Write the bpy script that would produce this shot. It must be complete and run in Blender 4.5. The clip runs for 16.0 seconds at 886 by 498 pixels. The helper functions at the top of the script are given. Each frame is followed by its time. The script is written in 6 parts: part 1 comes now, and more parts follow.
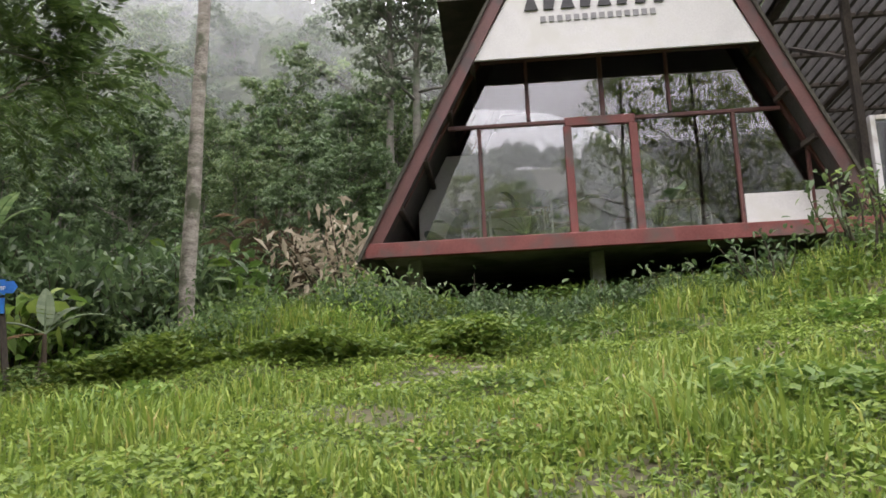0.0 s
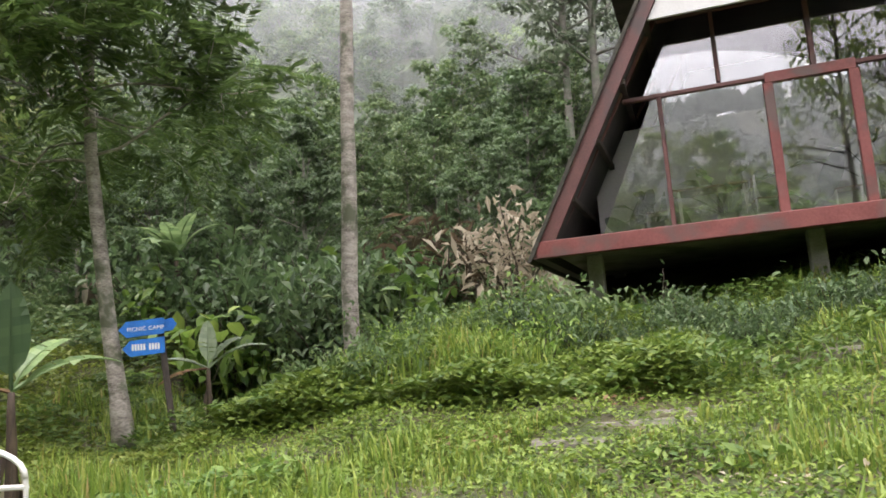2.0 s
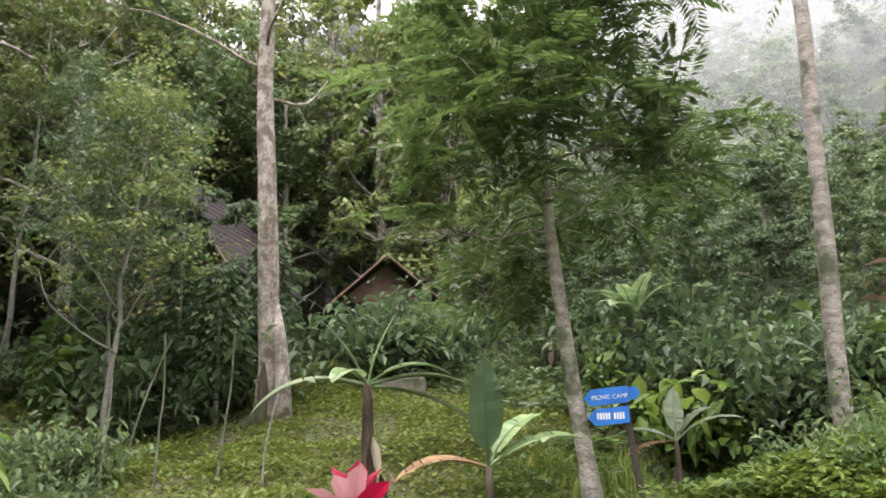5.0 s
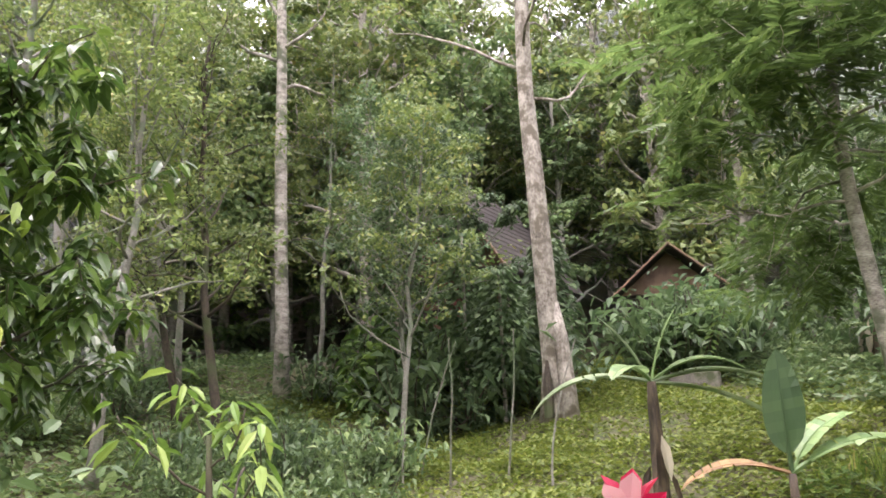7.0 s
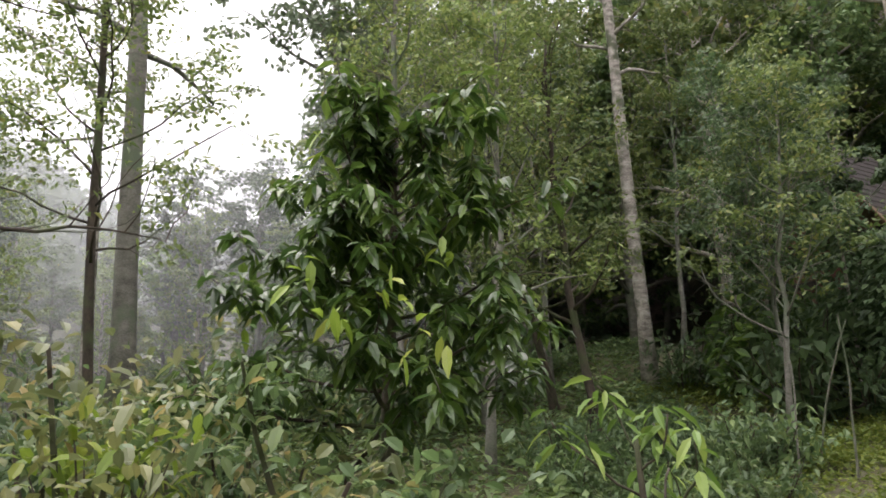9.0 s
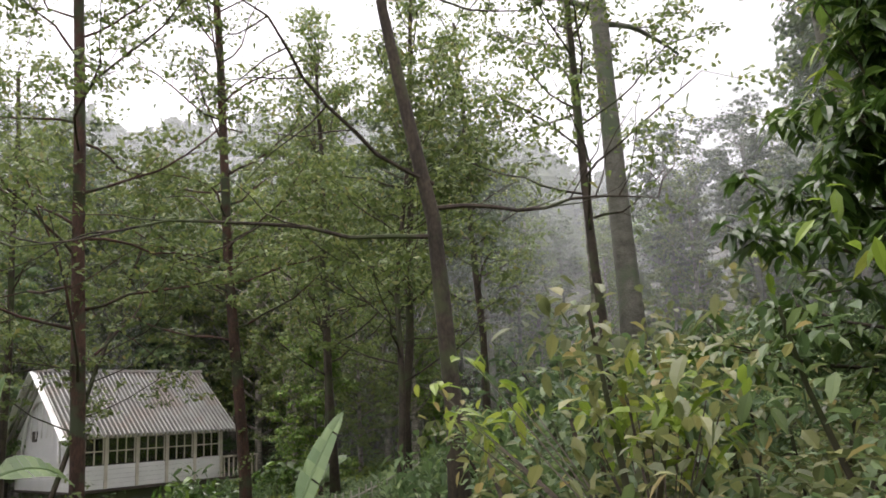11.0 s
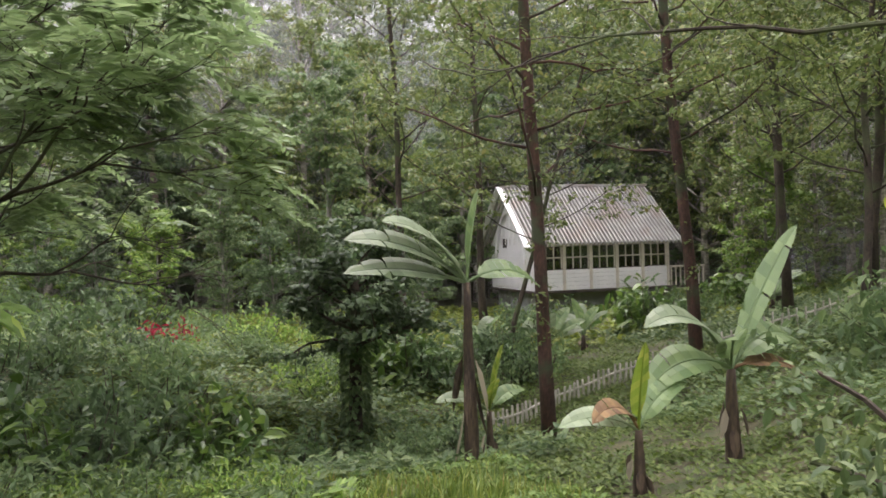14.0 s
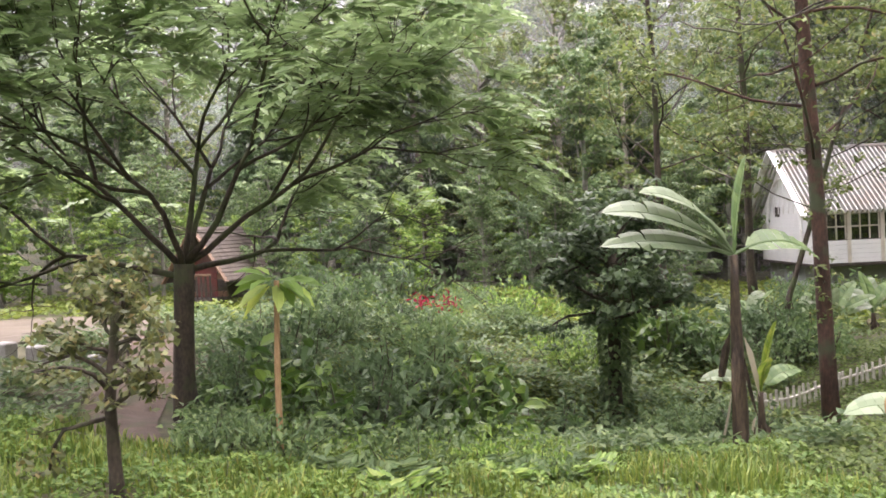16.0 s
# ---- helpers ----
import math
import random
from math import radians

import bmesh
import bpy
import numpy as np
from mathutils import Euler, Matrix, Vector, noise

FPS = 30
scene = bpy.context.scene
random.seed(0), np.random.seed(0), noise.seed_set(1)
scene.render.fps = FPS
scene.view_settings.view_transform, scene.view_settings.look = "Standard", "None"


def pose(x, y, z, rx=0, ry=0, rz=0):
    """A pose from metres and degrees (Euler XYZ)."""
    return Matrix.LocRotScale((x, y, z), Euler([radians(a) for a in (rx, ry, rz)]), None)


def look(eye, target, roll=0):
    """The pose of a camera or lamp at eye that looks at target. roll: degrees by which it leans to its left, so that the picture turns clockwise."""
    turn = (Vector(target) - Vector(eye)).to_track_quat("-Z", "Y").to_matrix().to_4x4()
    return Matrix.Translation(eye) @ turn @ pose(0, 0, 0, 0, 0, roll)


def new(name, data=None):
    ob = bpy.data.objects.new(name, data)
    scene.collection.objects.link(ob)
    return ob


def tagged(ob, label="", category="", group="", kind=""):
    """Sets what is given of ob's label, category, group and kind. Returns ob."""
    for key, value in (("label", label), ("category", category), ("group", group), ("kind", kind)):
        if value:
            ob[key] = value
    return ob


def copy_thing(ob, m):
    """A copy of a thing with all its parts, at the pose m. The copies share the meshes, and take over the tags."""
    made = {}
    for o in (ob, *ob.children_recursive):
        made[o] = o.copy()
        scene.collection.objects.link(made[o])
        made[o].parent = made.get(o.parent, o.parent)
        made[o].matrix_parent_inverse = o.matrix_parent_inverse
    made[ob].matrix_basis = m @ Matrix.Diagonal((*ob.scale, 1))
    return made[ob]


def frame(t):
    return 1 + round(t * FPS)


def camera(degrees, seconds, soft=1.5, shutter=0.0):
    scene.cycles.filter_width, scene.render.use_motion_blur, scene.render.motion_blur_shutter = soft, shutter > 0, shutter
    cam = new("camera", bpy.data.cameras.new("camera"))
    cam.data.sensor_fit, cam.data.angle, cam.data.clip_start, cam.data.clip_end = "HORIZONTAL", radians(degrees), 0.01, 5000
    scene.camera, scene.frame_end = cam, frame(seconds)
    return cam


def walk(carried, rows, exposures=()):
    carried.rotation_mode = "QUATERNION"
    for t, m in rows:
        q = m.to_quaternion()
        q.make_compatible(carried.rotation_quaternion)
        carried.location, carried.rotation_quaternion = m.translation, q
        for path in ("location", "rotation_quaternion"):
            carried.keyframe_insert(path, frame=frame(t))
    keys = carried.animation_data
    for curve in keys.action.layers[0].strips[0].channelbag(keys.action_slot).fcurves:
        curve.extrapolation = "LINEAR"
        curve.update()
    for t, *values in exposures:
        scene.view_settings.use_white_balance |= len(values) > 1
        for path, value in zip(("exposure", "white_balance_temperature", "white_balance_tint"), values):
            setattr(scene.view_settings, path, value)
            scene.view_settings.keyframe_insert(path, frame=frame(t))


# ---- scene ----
cam = camera(59.0, 16.0, 1.7)
PATH = [
    (0, (0.463, -0.464, 1.461), (0.354, 1.506, 1.793), -2.7),
    (0.5, (0.534, -0.165, 1.664), (0.354, 1.799, 1.994), -3.1),
    (1, (0.801, 0.18, 1.947), (0.45, 2.126, 2.249), -3.7),
    (1.5, (0.728, 0.578, 2.049), (0.266, 2.506, 2.312), -3.6),
    (2, (0.733, 0.876, 2.227), (0.124, 2.762, 2.501), -4.7),
    (2.5, (0.762, 1.085, 2.398), (-0.14, 2.832, 2.76), -4.0),
    (3, (0.718, 1.098, 2.45), (-0.419, 2.679, 2.905), -3.2),
    (3.5, (0.651, 1.133, 2.493), (-0.658, 2.568, 2.97), -2.7),
    (3.7, (0.642, 1.152, 2.504), (-0.726, 2.532, 2.977), -2.5),
    (6, (0.169, 1.468, 2.405), (-1.451, 2.53, 2.904), -2.2),
    (6.5, (0.167, 1.533, 2.408), (-1.582, 2.364, 2.911), -2.1),
    (7, (0.227, 1.578, 2.495), (-1.611, 2.197, 2.984), -2.1),
    (7.5, (0.301, 1.555, 2.575), (-1.583, 2.018, 3.062), -2.4),
    (8, (0.276, 1.439, 2.601), (-1.643, 1.721, 3.09), -2.7),
    (8.5, (0.21, 1.332, 2.618), (-1.729, 1.365, 3.109), -2.7),
    (9, (0.344, 1.291, 2.6), (-1.585, 1.065, 3.078), -2.3),
    (9.5, (0.418, 1.251, 2.581), (-1.463, 0.775, 3.065), -2.9),
    (10, (0.4, 1.178, 2.594), (-1.389, 0.423, 3.075), -3.0),
    (10.2, (0.307, 1.149, 2.606), (-1.427, 0.271, 3.077), -2.8),
    (12.3, (0.307, 1.149, 2.606), (-0.662, -0.573, 2.915), -4.9),
    (12.5, (0.307, 1.149, 2.606), (-0.612, -0.605, 2.885), -4.9),
    (13, (0.307, 1.149, 2.606), (-0.48, -0.682, 2.78), -4.0),
    (13.5, (0.307, 1.149, 2.606), (-0.356, -0.737, 2.671), -3.0),
    (14, (0.307, 1.149, 2.606), (-0.235, -0.776, 2.602), -1.8),
    (14.5, (0.307, 1.149, 2.606), (-0.074, -0.814, 2.545), -1.4),
    (15, (0.307, 1.149, 2.606), (0.061, -0.834, 2.526), -1.6),
    (15.5, (0.307, 1.149, 2.606), (0.186, -0.846, 2.532), -1.9),
    (16, (0.307, 1.149, 2.606), (0.41, -0.848, 2.561), -2.9),
]
walk(cam, [(t, look(eye, target, roll)) for t, eye, target, roll in PATH],
     [(t, e, 6500, 21 + w) for t, e, w in ((0, 1.37, 0), (2.0, 1.7, 0), (3.0, 1.98, 0), (3.7, 1.93, 0), (6, 2.24, 5), (6.9, 2.42, 5), (7.5, 2.08, 4), (8.5, 1.47, 0), (10.2, 1.33, 0), (12.3, 0.87, 0), (13.4, 1.25, 0), (14.5, 1.92, 6), (16, 2.25, 8))])

# ---- light ----
world = bpy.data.worlds.new("sky")
scene.world = world
world.use_nodes = True
wt = world.node_tree
wt.nodes.clear()
sky = wt.nodes.new("ShaderNodeTexSky")
sky.sky_type, sky.sun_disc = "NISHITA", False
sky.sun_elevation, sky.sun_rotation = radians(62), radians(140)
sky.dust_density = 6.0
haze = wt.nodes.new("ShaderNodeHueSaturation")
haze.inputs["Saturation"].default_value = 0.12
cloud = wt.nodes.new("ShaderNodeMixRGB")
cloud.inputs[0].default_value = 0.85
# an overcast sky is about three times as bright overhead as at the horizon
wco, wsep, wgrad, wtone = (wt.nodes.new("ShaderNode" + k) for k in ("TexCoord", "SeparateXYZ", "MapRange", "VectorMath"))
wgrad.inputs["To Min"].default_value, wgrad.inputs["To Max"].default_value = 8.5, 16.0
wtone.operation = "SCALE"
wtone.inputs[0].default_value = (1.0, 1.01, 1.03)
wt.links.new(wco.outputs["Generated"], wsep.inputs[0])
wt.links.new(wsep.outputs["Z"], wgrad.inputs["Value"])
wt.links.new(wgrad.outputs[0], wtone.inputs["Scale"])
wt.links.new(wtone.outputs[0], cloud.inputs[2])
back = wt.nodes.new("ShaderNodeBackground")
back.inputs["Strength"].default_value = 0.1
wout = wt.nodes.new("ShaderNodeOutputWorld")
wt.links.new(sky.outputs[0], haze.inputs["Color"])
wt.links.new(haze.outputs[0], cloud.inputs[1])
wt.links.new(cloud.outputs[0], back.inputs["Color"])
wt.links.new(back.outputs[0], wout.inputs["Surface"])
sun = new("sun", bpy.data.lights.new("sun", "SUN"))
sun.data.energy, sun.data.angle, sun.data.color = 1.1, radians(45), (1.0, 0.96, 0.9)
sun.matrix_world = look((0, 0, 60), (18, 22, 0))


rng = np.random.default_rng(7)


# ---- materials ----
def nodes_of(name):
    m = bpy.data.materials.new(name)
    m.use_nodes = True
    n = m.node_tree.nodes
    b = n["Principled BSDF"]
    return m, m.node_tree, n, m.node_tree.links, b


def ramp_of(n, stops):
    r = n.new("ShaderNodeValToRGB")
    e = r.color_ramp.elements
    while len(e) < len(stops):
        e.new(0.5)
    for k, (p, c) in zip(e, stops):
        k.position, k.color = p, (*c, 1)
    return r


def surface(name, low, high, scale=4.0, rough=0.7, bump=0.3, fine=40.0, stretch=(1, 1, 1), metal=0.0, spots=None, spot_scale=1.5, object_space=True):
    """Two scales of noise between two colours, with fine relief and, if given, stains of a third colour."""
    m, tree, n, link, b = nodes_of(name)
    co = n.new("ShaderNodeTexCoord")
    mp = n.new("ShaderNodeMapping")
    mp.inputs["Scale"].default_value = stretch
    link.new(co.outputs["Object"], mp.inputs["Vector"])
    a, f = n.new("ShaderNodeTexNoise"), n.new("ShaderNodeTexNoise")
    for tex, s, d in ((a, scale, 6), (f, fine, 4)):
        tex.inputs["Scale"].default_value, tex.inputs["Detail"].default_value = s, d
        link.new(mp.outputs[0], tex.inputs["Vector"])
    mix = n.new("ShaderNodeMath")
    mix.operation = "MULTIPLY_ADD"
    mix.inputs[1].default_value = 0.45
    link.new(f.outputs["Fac"], mix.inputs[0])
    half = n.new("ShaderNodeMath")
    half.operation = "MULTIPLY"
    half.inputs[1].default_value = 0.55
    link.new(a.outputs["Fac"], half.inputs[0])
    link.new(half.outputs[0], mix.inputs[2])
    r = ramp_of(n, [(0.36, low), (0.64, high)])
    link.new(mix.outputs[0], r.inputs[0])
    col = r.outputs[0]
    if spots:
        s = n.new("ShaderNodeTexNoise")
        s.inputs["Scale"].default_value, s.inputs["Detail"].default_value = spot_scale, 8
        link.new(co.outputs["Object"], s.inputs["Vector"])
        sr = ramp_of(n, [(0.5, (0, 0, 0)), (0.62, (1, 1, 1))])
        link.new(s.outputs["Fac"], sr.inputs[0])
        mx = n.new("ShaderNodeMixRGB")
        mx.inputs[2].default_value = (*spots, 1)
        link.new(sr.outputs[0], mx.inputs[0])
        link.new(col, mx.inputs[1])
        col = mx.outputs[0]
    link.new(col, b.inputs["Base Color"])
    b.inputs["Roughness"].default_value, b.inputs["Metallic"].default_value = rough, metal
    if bump:
        bp = n.new("ShaderNodeBump")
        bp.inputs["Strength"].default_value, bp.inputs["Distance"].default_value = bump, 0.02
        link.new(mix.outputs[0], bp.inputs["Height"])
        link.new(bp.outputs[0], b.inputs["Normal"])
    return m


def leafy(name, stops, rough=0.45, through_light=0.42, spec=0.4, rich=0.82):
    """Leaves: each island takes its own tone; some light passes through."""
    m, tree, n, link, b = nodes_of(name)
    g = n.new("ShaderNodeNewGeometry")
    r = ramp_of(n, stops)
    o = n.new("ShaderNodeObjectInfo")
    hs = n.new("ShaderNodeHueSaturation")
    hs.inputs["Saturation"].default_value = rich
    v = n.new("ShaderNodeMapRange")
    v.inputs["To Min"].default_value, v.inputs["To Max"].default_value = 0.8, 1.22
    link.new(g.outputs["Random Per Island"], r.inputs[0])
    link.new(o.outputs["Random"], v.inputs["Value"])
    link.new(v.outputs[0], hs.inputs["Value"])
    link.new(r.outputs[0], hs.inputs["Color"])
    link.new(hs.outputs[0], b.inputs["Base Color"])
    b.inputs["Roughness"].default_value = rough
    b.inputs["Specular IOR Level"].default_value = spec
    t = n.new("ShaderNodeBsdfTranslucent")
    link.new(hs.outputs[0], t.inputs["Color"])
    mx = n.new("ShaderNodeMixShader")
    mx.inputs[0].default_value = through_light
    link.new(b.outputs[0], mx.inputs[1])
    link.new(t.outputs[0], mx.inputs[2])
    link.new(mx.outputs[0], n["Material Output"].inputs["Surface"])
    return m


LEAF_DEEP = leafy("leaf_deep_green", [(0, (0.045, 0.094, 0.029)), (0.6, (0.081, 0.152, 0.042)), (1, (0.124, 0.208, 0.057))])
LEAF_MID = leafy("leaf_green", [(0, (0.065, 0.131, 0.032)), (0.6, (0.102, 0.182, 0.041)), (1, (0.189, 0.273, 0.066))])
LEAF_OLIVE = leafy("leaf_olive", [(0, (0.1, 0.15, 0.045)), (0.5, (0.15, 0.205, 0.058)), (0.92, (0.235, 0.29, 0.085)), (1, (0.27, 0.25, 0.08))], rich=1.0)
LEAF_FRESH = leafy("leaf_fresh_green", [(0, (0.109, 0.195, 0.038)), (0.6, (0.175, 0.286, 0.057)), (1, (0.306, 0.390, 0.094))], rich=1.02)
LEAF_FAR = leafy("leaf_far_woods", [(0, (0.085, 0.125, 0.055)), (1, (0.13, 0.175, 0.075))], 0.7)
LEAF_PINE = leafy("leaf_grey_green", [(0, (0.075, 0.115, 0.055)), (1, (0.14, 0.185, 0.09))], 0.55)
LEAF_FERN = leafy("leaf_feathery", [(0, (0.085, 0.15, 0.04)), (0.7, (0.13, 0.208, 0.054)), (1, (0.205, 0.3, 0.08))], 0.4, 0.5, rich=0.98)
LEAF_GLOSS = leafy("leaf_glossy_dark", [(0, (0.045, 0.095, 0.022)), (0.6, (0.085, 0.155, 0.03)), (1, (0.16, 0.25, 0.045))], 0.3, 0.38, 0.45, rich=1.0)
LEAF_LIME = leafy("leaf_lime", [(0, (0.15, 0.23, 0.033)), (0.6, (0.23, 0.32, 0.05)), (1, (0.33, 0.37, 0.075))], 0.35, 0.45, rich=1.02)
LEAF_BANANA_DARK = leafy("leaf_banana_dark", [(0, (0.035, 0.085, 0.025)), (1, (0.06, 0.12, 0.035))], 0.45, 0.3)
LEAF_YELLOW = leafy("leaf_yellowing", [(0, (0.09, 0.12, 0.03)), (0.5, (0.16, 0.19, 0.045)), (0.88, (0.23, 0.24, 0.05)), (1, (0.36, 0.27, 0.06))], 0.45)
LEAF_RAIN = leafy("leaf_feathery_grey_green", [(0, (0.15, 0.23, 0.085)), (0.6, (0.21, 0.305, 0.115)), (1, (0.29, 0.39, 0.165))], 0.35, 0.5, rich=0.92)
LEAF_RED = leafy("leaf_red", [(0, (0.16, 0.008, 0.02)), (0.6, (0.3, 0.012, 0.04)), (1, (0.42, 0.06, 0.1))], 0.4, rich=1.02)
LEAF_PINK = leafy("leaf_pink_cream", [(0, (0.42, 0.09, 0.13)), (1, (0.52, 0.3, 0.28))], 0.4)
LEAF_BRONZE = leafy("leaf_bronze", [(0, (0.05, 0.05, 0.02)), (0.5, (0.1, 0.065, 0.03)), (1, (0.2, 0.13, 0.055))], 0.5)
LEAF_PALE = leafy("leaf_dry_pale", [(0, (0.25, 0.2, 0.12)), (1, (0.5, 0.44, 0.3))], 0.7)
LEAF_BANANA = leafy("leaf_banana", [(0, (0.116, 0.221, 0.057)), (1, (0.218, 0.338, 0.094))], 0.4, 0.4)
LEAF_BANANA_PALE = leafy("leaf_banana_pale", [(0, (0.17, 0.25, 0.11)), (1, (0.25, 0.33, 0.16))], 0.38, 0.38)
LEAF_BANANA_DEAD = leafy("leaf_banana_brown", [(0, (0.13, 0.065, 0.02)), (1, (0.27, 0.15, 0.035))], 0.8, 0.2)
LEAF_MOTTLED = leafy("leaf_mottled", [(0, (0.097, 0.116, 0.063)), (0.5, (0.175, 0.182, 0.094)), (0.85, (0.379, 0.338, 0.264)), (1, (0.4, 0.3, 0.14))], 0.35)
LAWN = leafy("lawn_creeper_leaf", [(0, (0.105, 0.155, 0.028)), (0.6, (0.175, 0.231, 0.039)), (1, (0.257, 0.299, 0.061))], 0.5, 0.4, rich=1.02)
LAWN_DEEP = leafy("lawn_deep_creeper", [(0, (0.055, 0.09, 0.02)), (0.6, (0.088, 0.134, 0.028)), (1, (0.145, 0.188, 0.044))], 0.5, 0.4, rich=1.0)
MEADOW = leafy("meadow_leaf", [(0, (0.1, 0.16, 0.03)), (0.6, (0.15, 0.22, 0.04)), (1, (0.205, 0.27, 0.052))], 0.55, 0.4, rich=1.02)
GRASS = leafy("grass_blade", [(0, (0.102, 0.171, 0.031)), (0.55, (0.175, 0.256, 0.048)), (0.92, (0.290, 0.343, 0.076)), (1, (0.299, 0.235, 0.089))], 0.5, 0.4, rich=1.02)
COVER = leafy("ground_cover_leaf", [(0, (0.068, 0.134, 0.029)), (0.6, (0.116, 0.197, 0.039)), (1, (0.196, 0.273, 0.063))], 0.5, 0.35, rich=1.02)
BARK_PALE = surface("bark_pale_grey", (0.12, 0.105, 0.085), (0.46, 0.42, 0.36), 4, 0.92, 1.0, 24, (1, 1, 2.6), spots=(0.09, 0.1, 0.06), spot_scale=3.0)
BARK_GREY = surface("bark_grey", (0.1, 0.095, 0.075), (0.25, 0.24, 0.2), 3, 0.9, 0.8, 26, (1, 1, 1.8), spots=(0.13, 0.16, 0.1))
BARK_DARK = surface("bark_dark", (0.025, 0.02, 0.014), (0.085, 0.065, 0.045), 4, 0.95, 0.9, 30, (1, 1, 0.5), spots=(0.06, 0.075, 0.03))
BARK_RED = surface("bark_reddish", (0.03, 0.018, 0.013), (0.1, 0.052, 0.034), 4, 0.95, 0.9, 30, (1, 1, 0.4), spots=(0.05, 0.06, 0.03), spot_scale=2.2)
STEM = surface("banana_stem_fibres", (0.02, 0.014, 0.01), (0.1, 0.07, 0.04), 6, 0.85, 0.7, 40, (1, 1, 0.2))
SOIL = surface("soil", (0.035, 0.03, 0.016), (0.1, 0.095, 0.04), 1.6, 0.95, 0.9, 14, spots=(0.045, 0.06, 0.018), spot_scale=2.4)
PATH_STONE = surface("path_gravel", (0.051, 0.032, 0.022), (0.111, 0.074, 0.052), 2, 0.95, 0.6, 30, spots=(0.060, 0.056, 0.028))
MOSS_STONE = surface("mossy_stone", (0.1, 0.092, 0.07), (0.22, 0.2, 0.165), 3, 0.95, 0.7, 30, spots=(0.07, 0.085, 0.04), spot_scale=4.0)
BARK_BLOTCH = surface("bark_blotched", (0.1, 0.085, 0.065), (0.42, 0.38, 0.32), 5, 0.93, 1.0, 26, (1, 1, 0.6), spots=(0.13, 0.11, 0.08), spot_scale=4.5)
SAND = surface("sandy_yard", (0.075, 0.06, 0.04), (0.11, 0.09, 0.06), 0.6, 0.95, 0.3, 14)
CONCRETE = surface("concrete", (0.2, 0.19, 0.17), (0.36, 0.35, 0.32), 2.5, 0.9, 0.4, 35, spots=(0.14, 0.15, 0.11))
PAINT_MAROON = surface("maroon_paint", (0.075, 0.028, 0.022), (0.13, 0.05, 0.042), 3, 0.55, 0.25, 30, (1, 1, 1), spots=(0.06, 0.035, 0.03))
PAINT_RED = surface("red_brown_paint", (0.13, 0.03, 0.025), (0.2, 0.06, 0.05), 2.5, 0.55, 0.25, 26, spots=(0.1, 0.06, 0.05))
ROOF_DARK = surface("dark_roof_sheet", (0.035, 0.033, 0.03), (0.08, 0.075, 0.068), 2, 0.7, 0.3, 18)
ROOF_MOSS = surface("mossy_roof", (0.03, 0.03, 0.022), (0.07, 0.065, 0.05), 3, 0.95, 0.5, 24)
WHITE_BOARD = surface("white_painted_board", (0.5, 0.5, 0.48), (0.6, 0.6, 0.58), 1.5, 0.6, 0.1, 30, spots=(0.52, 0.52, 0.48))
WHITE_WALL = surface("white_plaster", (0.62, 0.62, 0.6), (0.76, 0.75, 0.73), 1.2, 0.8, 0.15, 25)
GREY_WALL = surface("grey_plaster", (0.22, 0.23, 0.23), (0.36, 0.37, 0.37), 1.5, 0.85, 0.2, 20, spots=(0.2, 0.2, 0.18))
CREAM_TRIM = surface("weathered_cream_paint", (0.42, 0.38, 0.3), (0.6, 0.55, 0.46), 3, 0.7, 0.2, 30)
ROOF_PINK = surface("weathered_roof_sheet", (0.240, 0.237, 0.210), (0.368, 0.370, 0.336), 1.4, 0.75, 0.2, 22, (1, 1, 1), spots=(0.288, 0.258, 0.218), spot_scale=0.9)
INK = surface("black_letters", (0.012, 0.012, 0.012), (0.03, 0.03, 0.03), 5, 0.5, 0.05)
GREY_INK = surface("grey_letters", (0.16, 0.16, 0.16), (0.24, 0.24, 0.24), 5, 0.5, 0.05)
WOOD = surface("brown_wood", (0.1, 0.055, 0.03), (0.22, 0.13, 0.075), 4, 0.6, 0.2, 40, (1, 8, 1))
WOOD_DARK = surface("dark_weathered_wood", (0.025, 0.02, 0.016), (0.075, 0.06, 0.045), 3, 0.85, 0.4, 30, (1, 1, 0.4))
POLE_WOOD = surface("tan_pole_wood", (0.22, 0.13, 0.06), (0.4, 0.26, 0.13), 3, 0.8, 0.3, 30, (1, 1, 0.25))
BLUE = surface("blue_paint", (0.005, 0.11, 0.42), (0.012, 0.19, 0.6), 5, 0.5, 0.1, 40)
WHITE_PAINT = surface("white_paint", (0.7, 0.7, 0.68), (0.8, 0.8, 0.78), 4, 0.5, 0.1, 40, spots=(0.55, 0.53, 0.48))
PICKET = surface("old_white_picket", (0.26, 0.25, 0.2), (0.46, 0.44, 0.38), 5, 0.85, 0.3, 30)
MURAL = surface("grey_green_mural", (0.1, 0.13, 0.11), (0.2, 0.24, 0.2), 3, 0.8, 0.05)
THATCH = surface("thatch", (0.055, 0.044, 0.034), (0.11, 0.09, 0.07), 4, 0.95, 0.6, 40, (1, 1, 0.3))
SHINGLE = surface("dark_shingle", (0.022, 0.018, 0.015), (0.055, 0.044, 0.038), 5, 0.85, 0.3, 30)

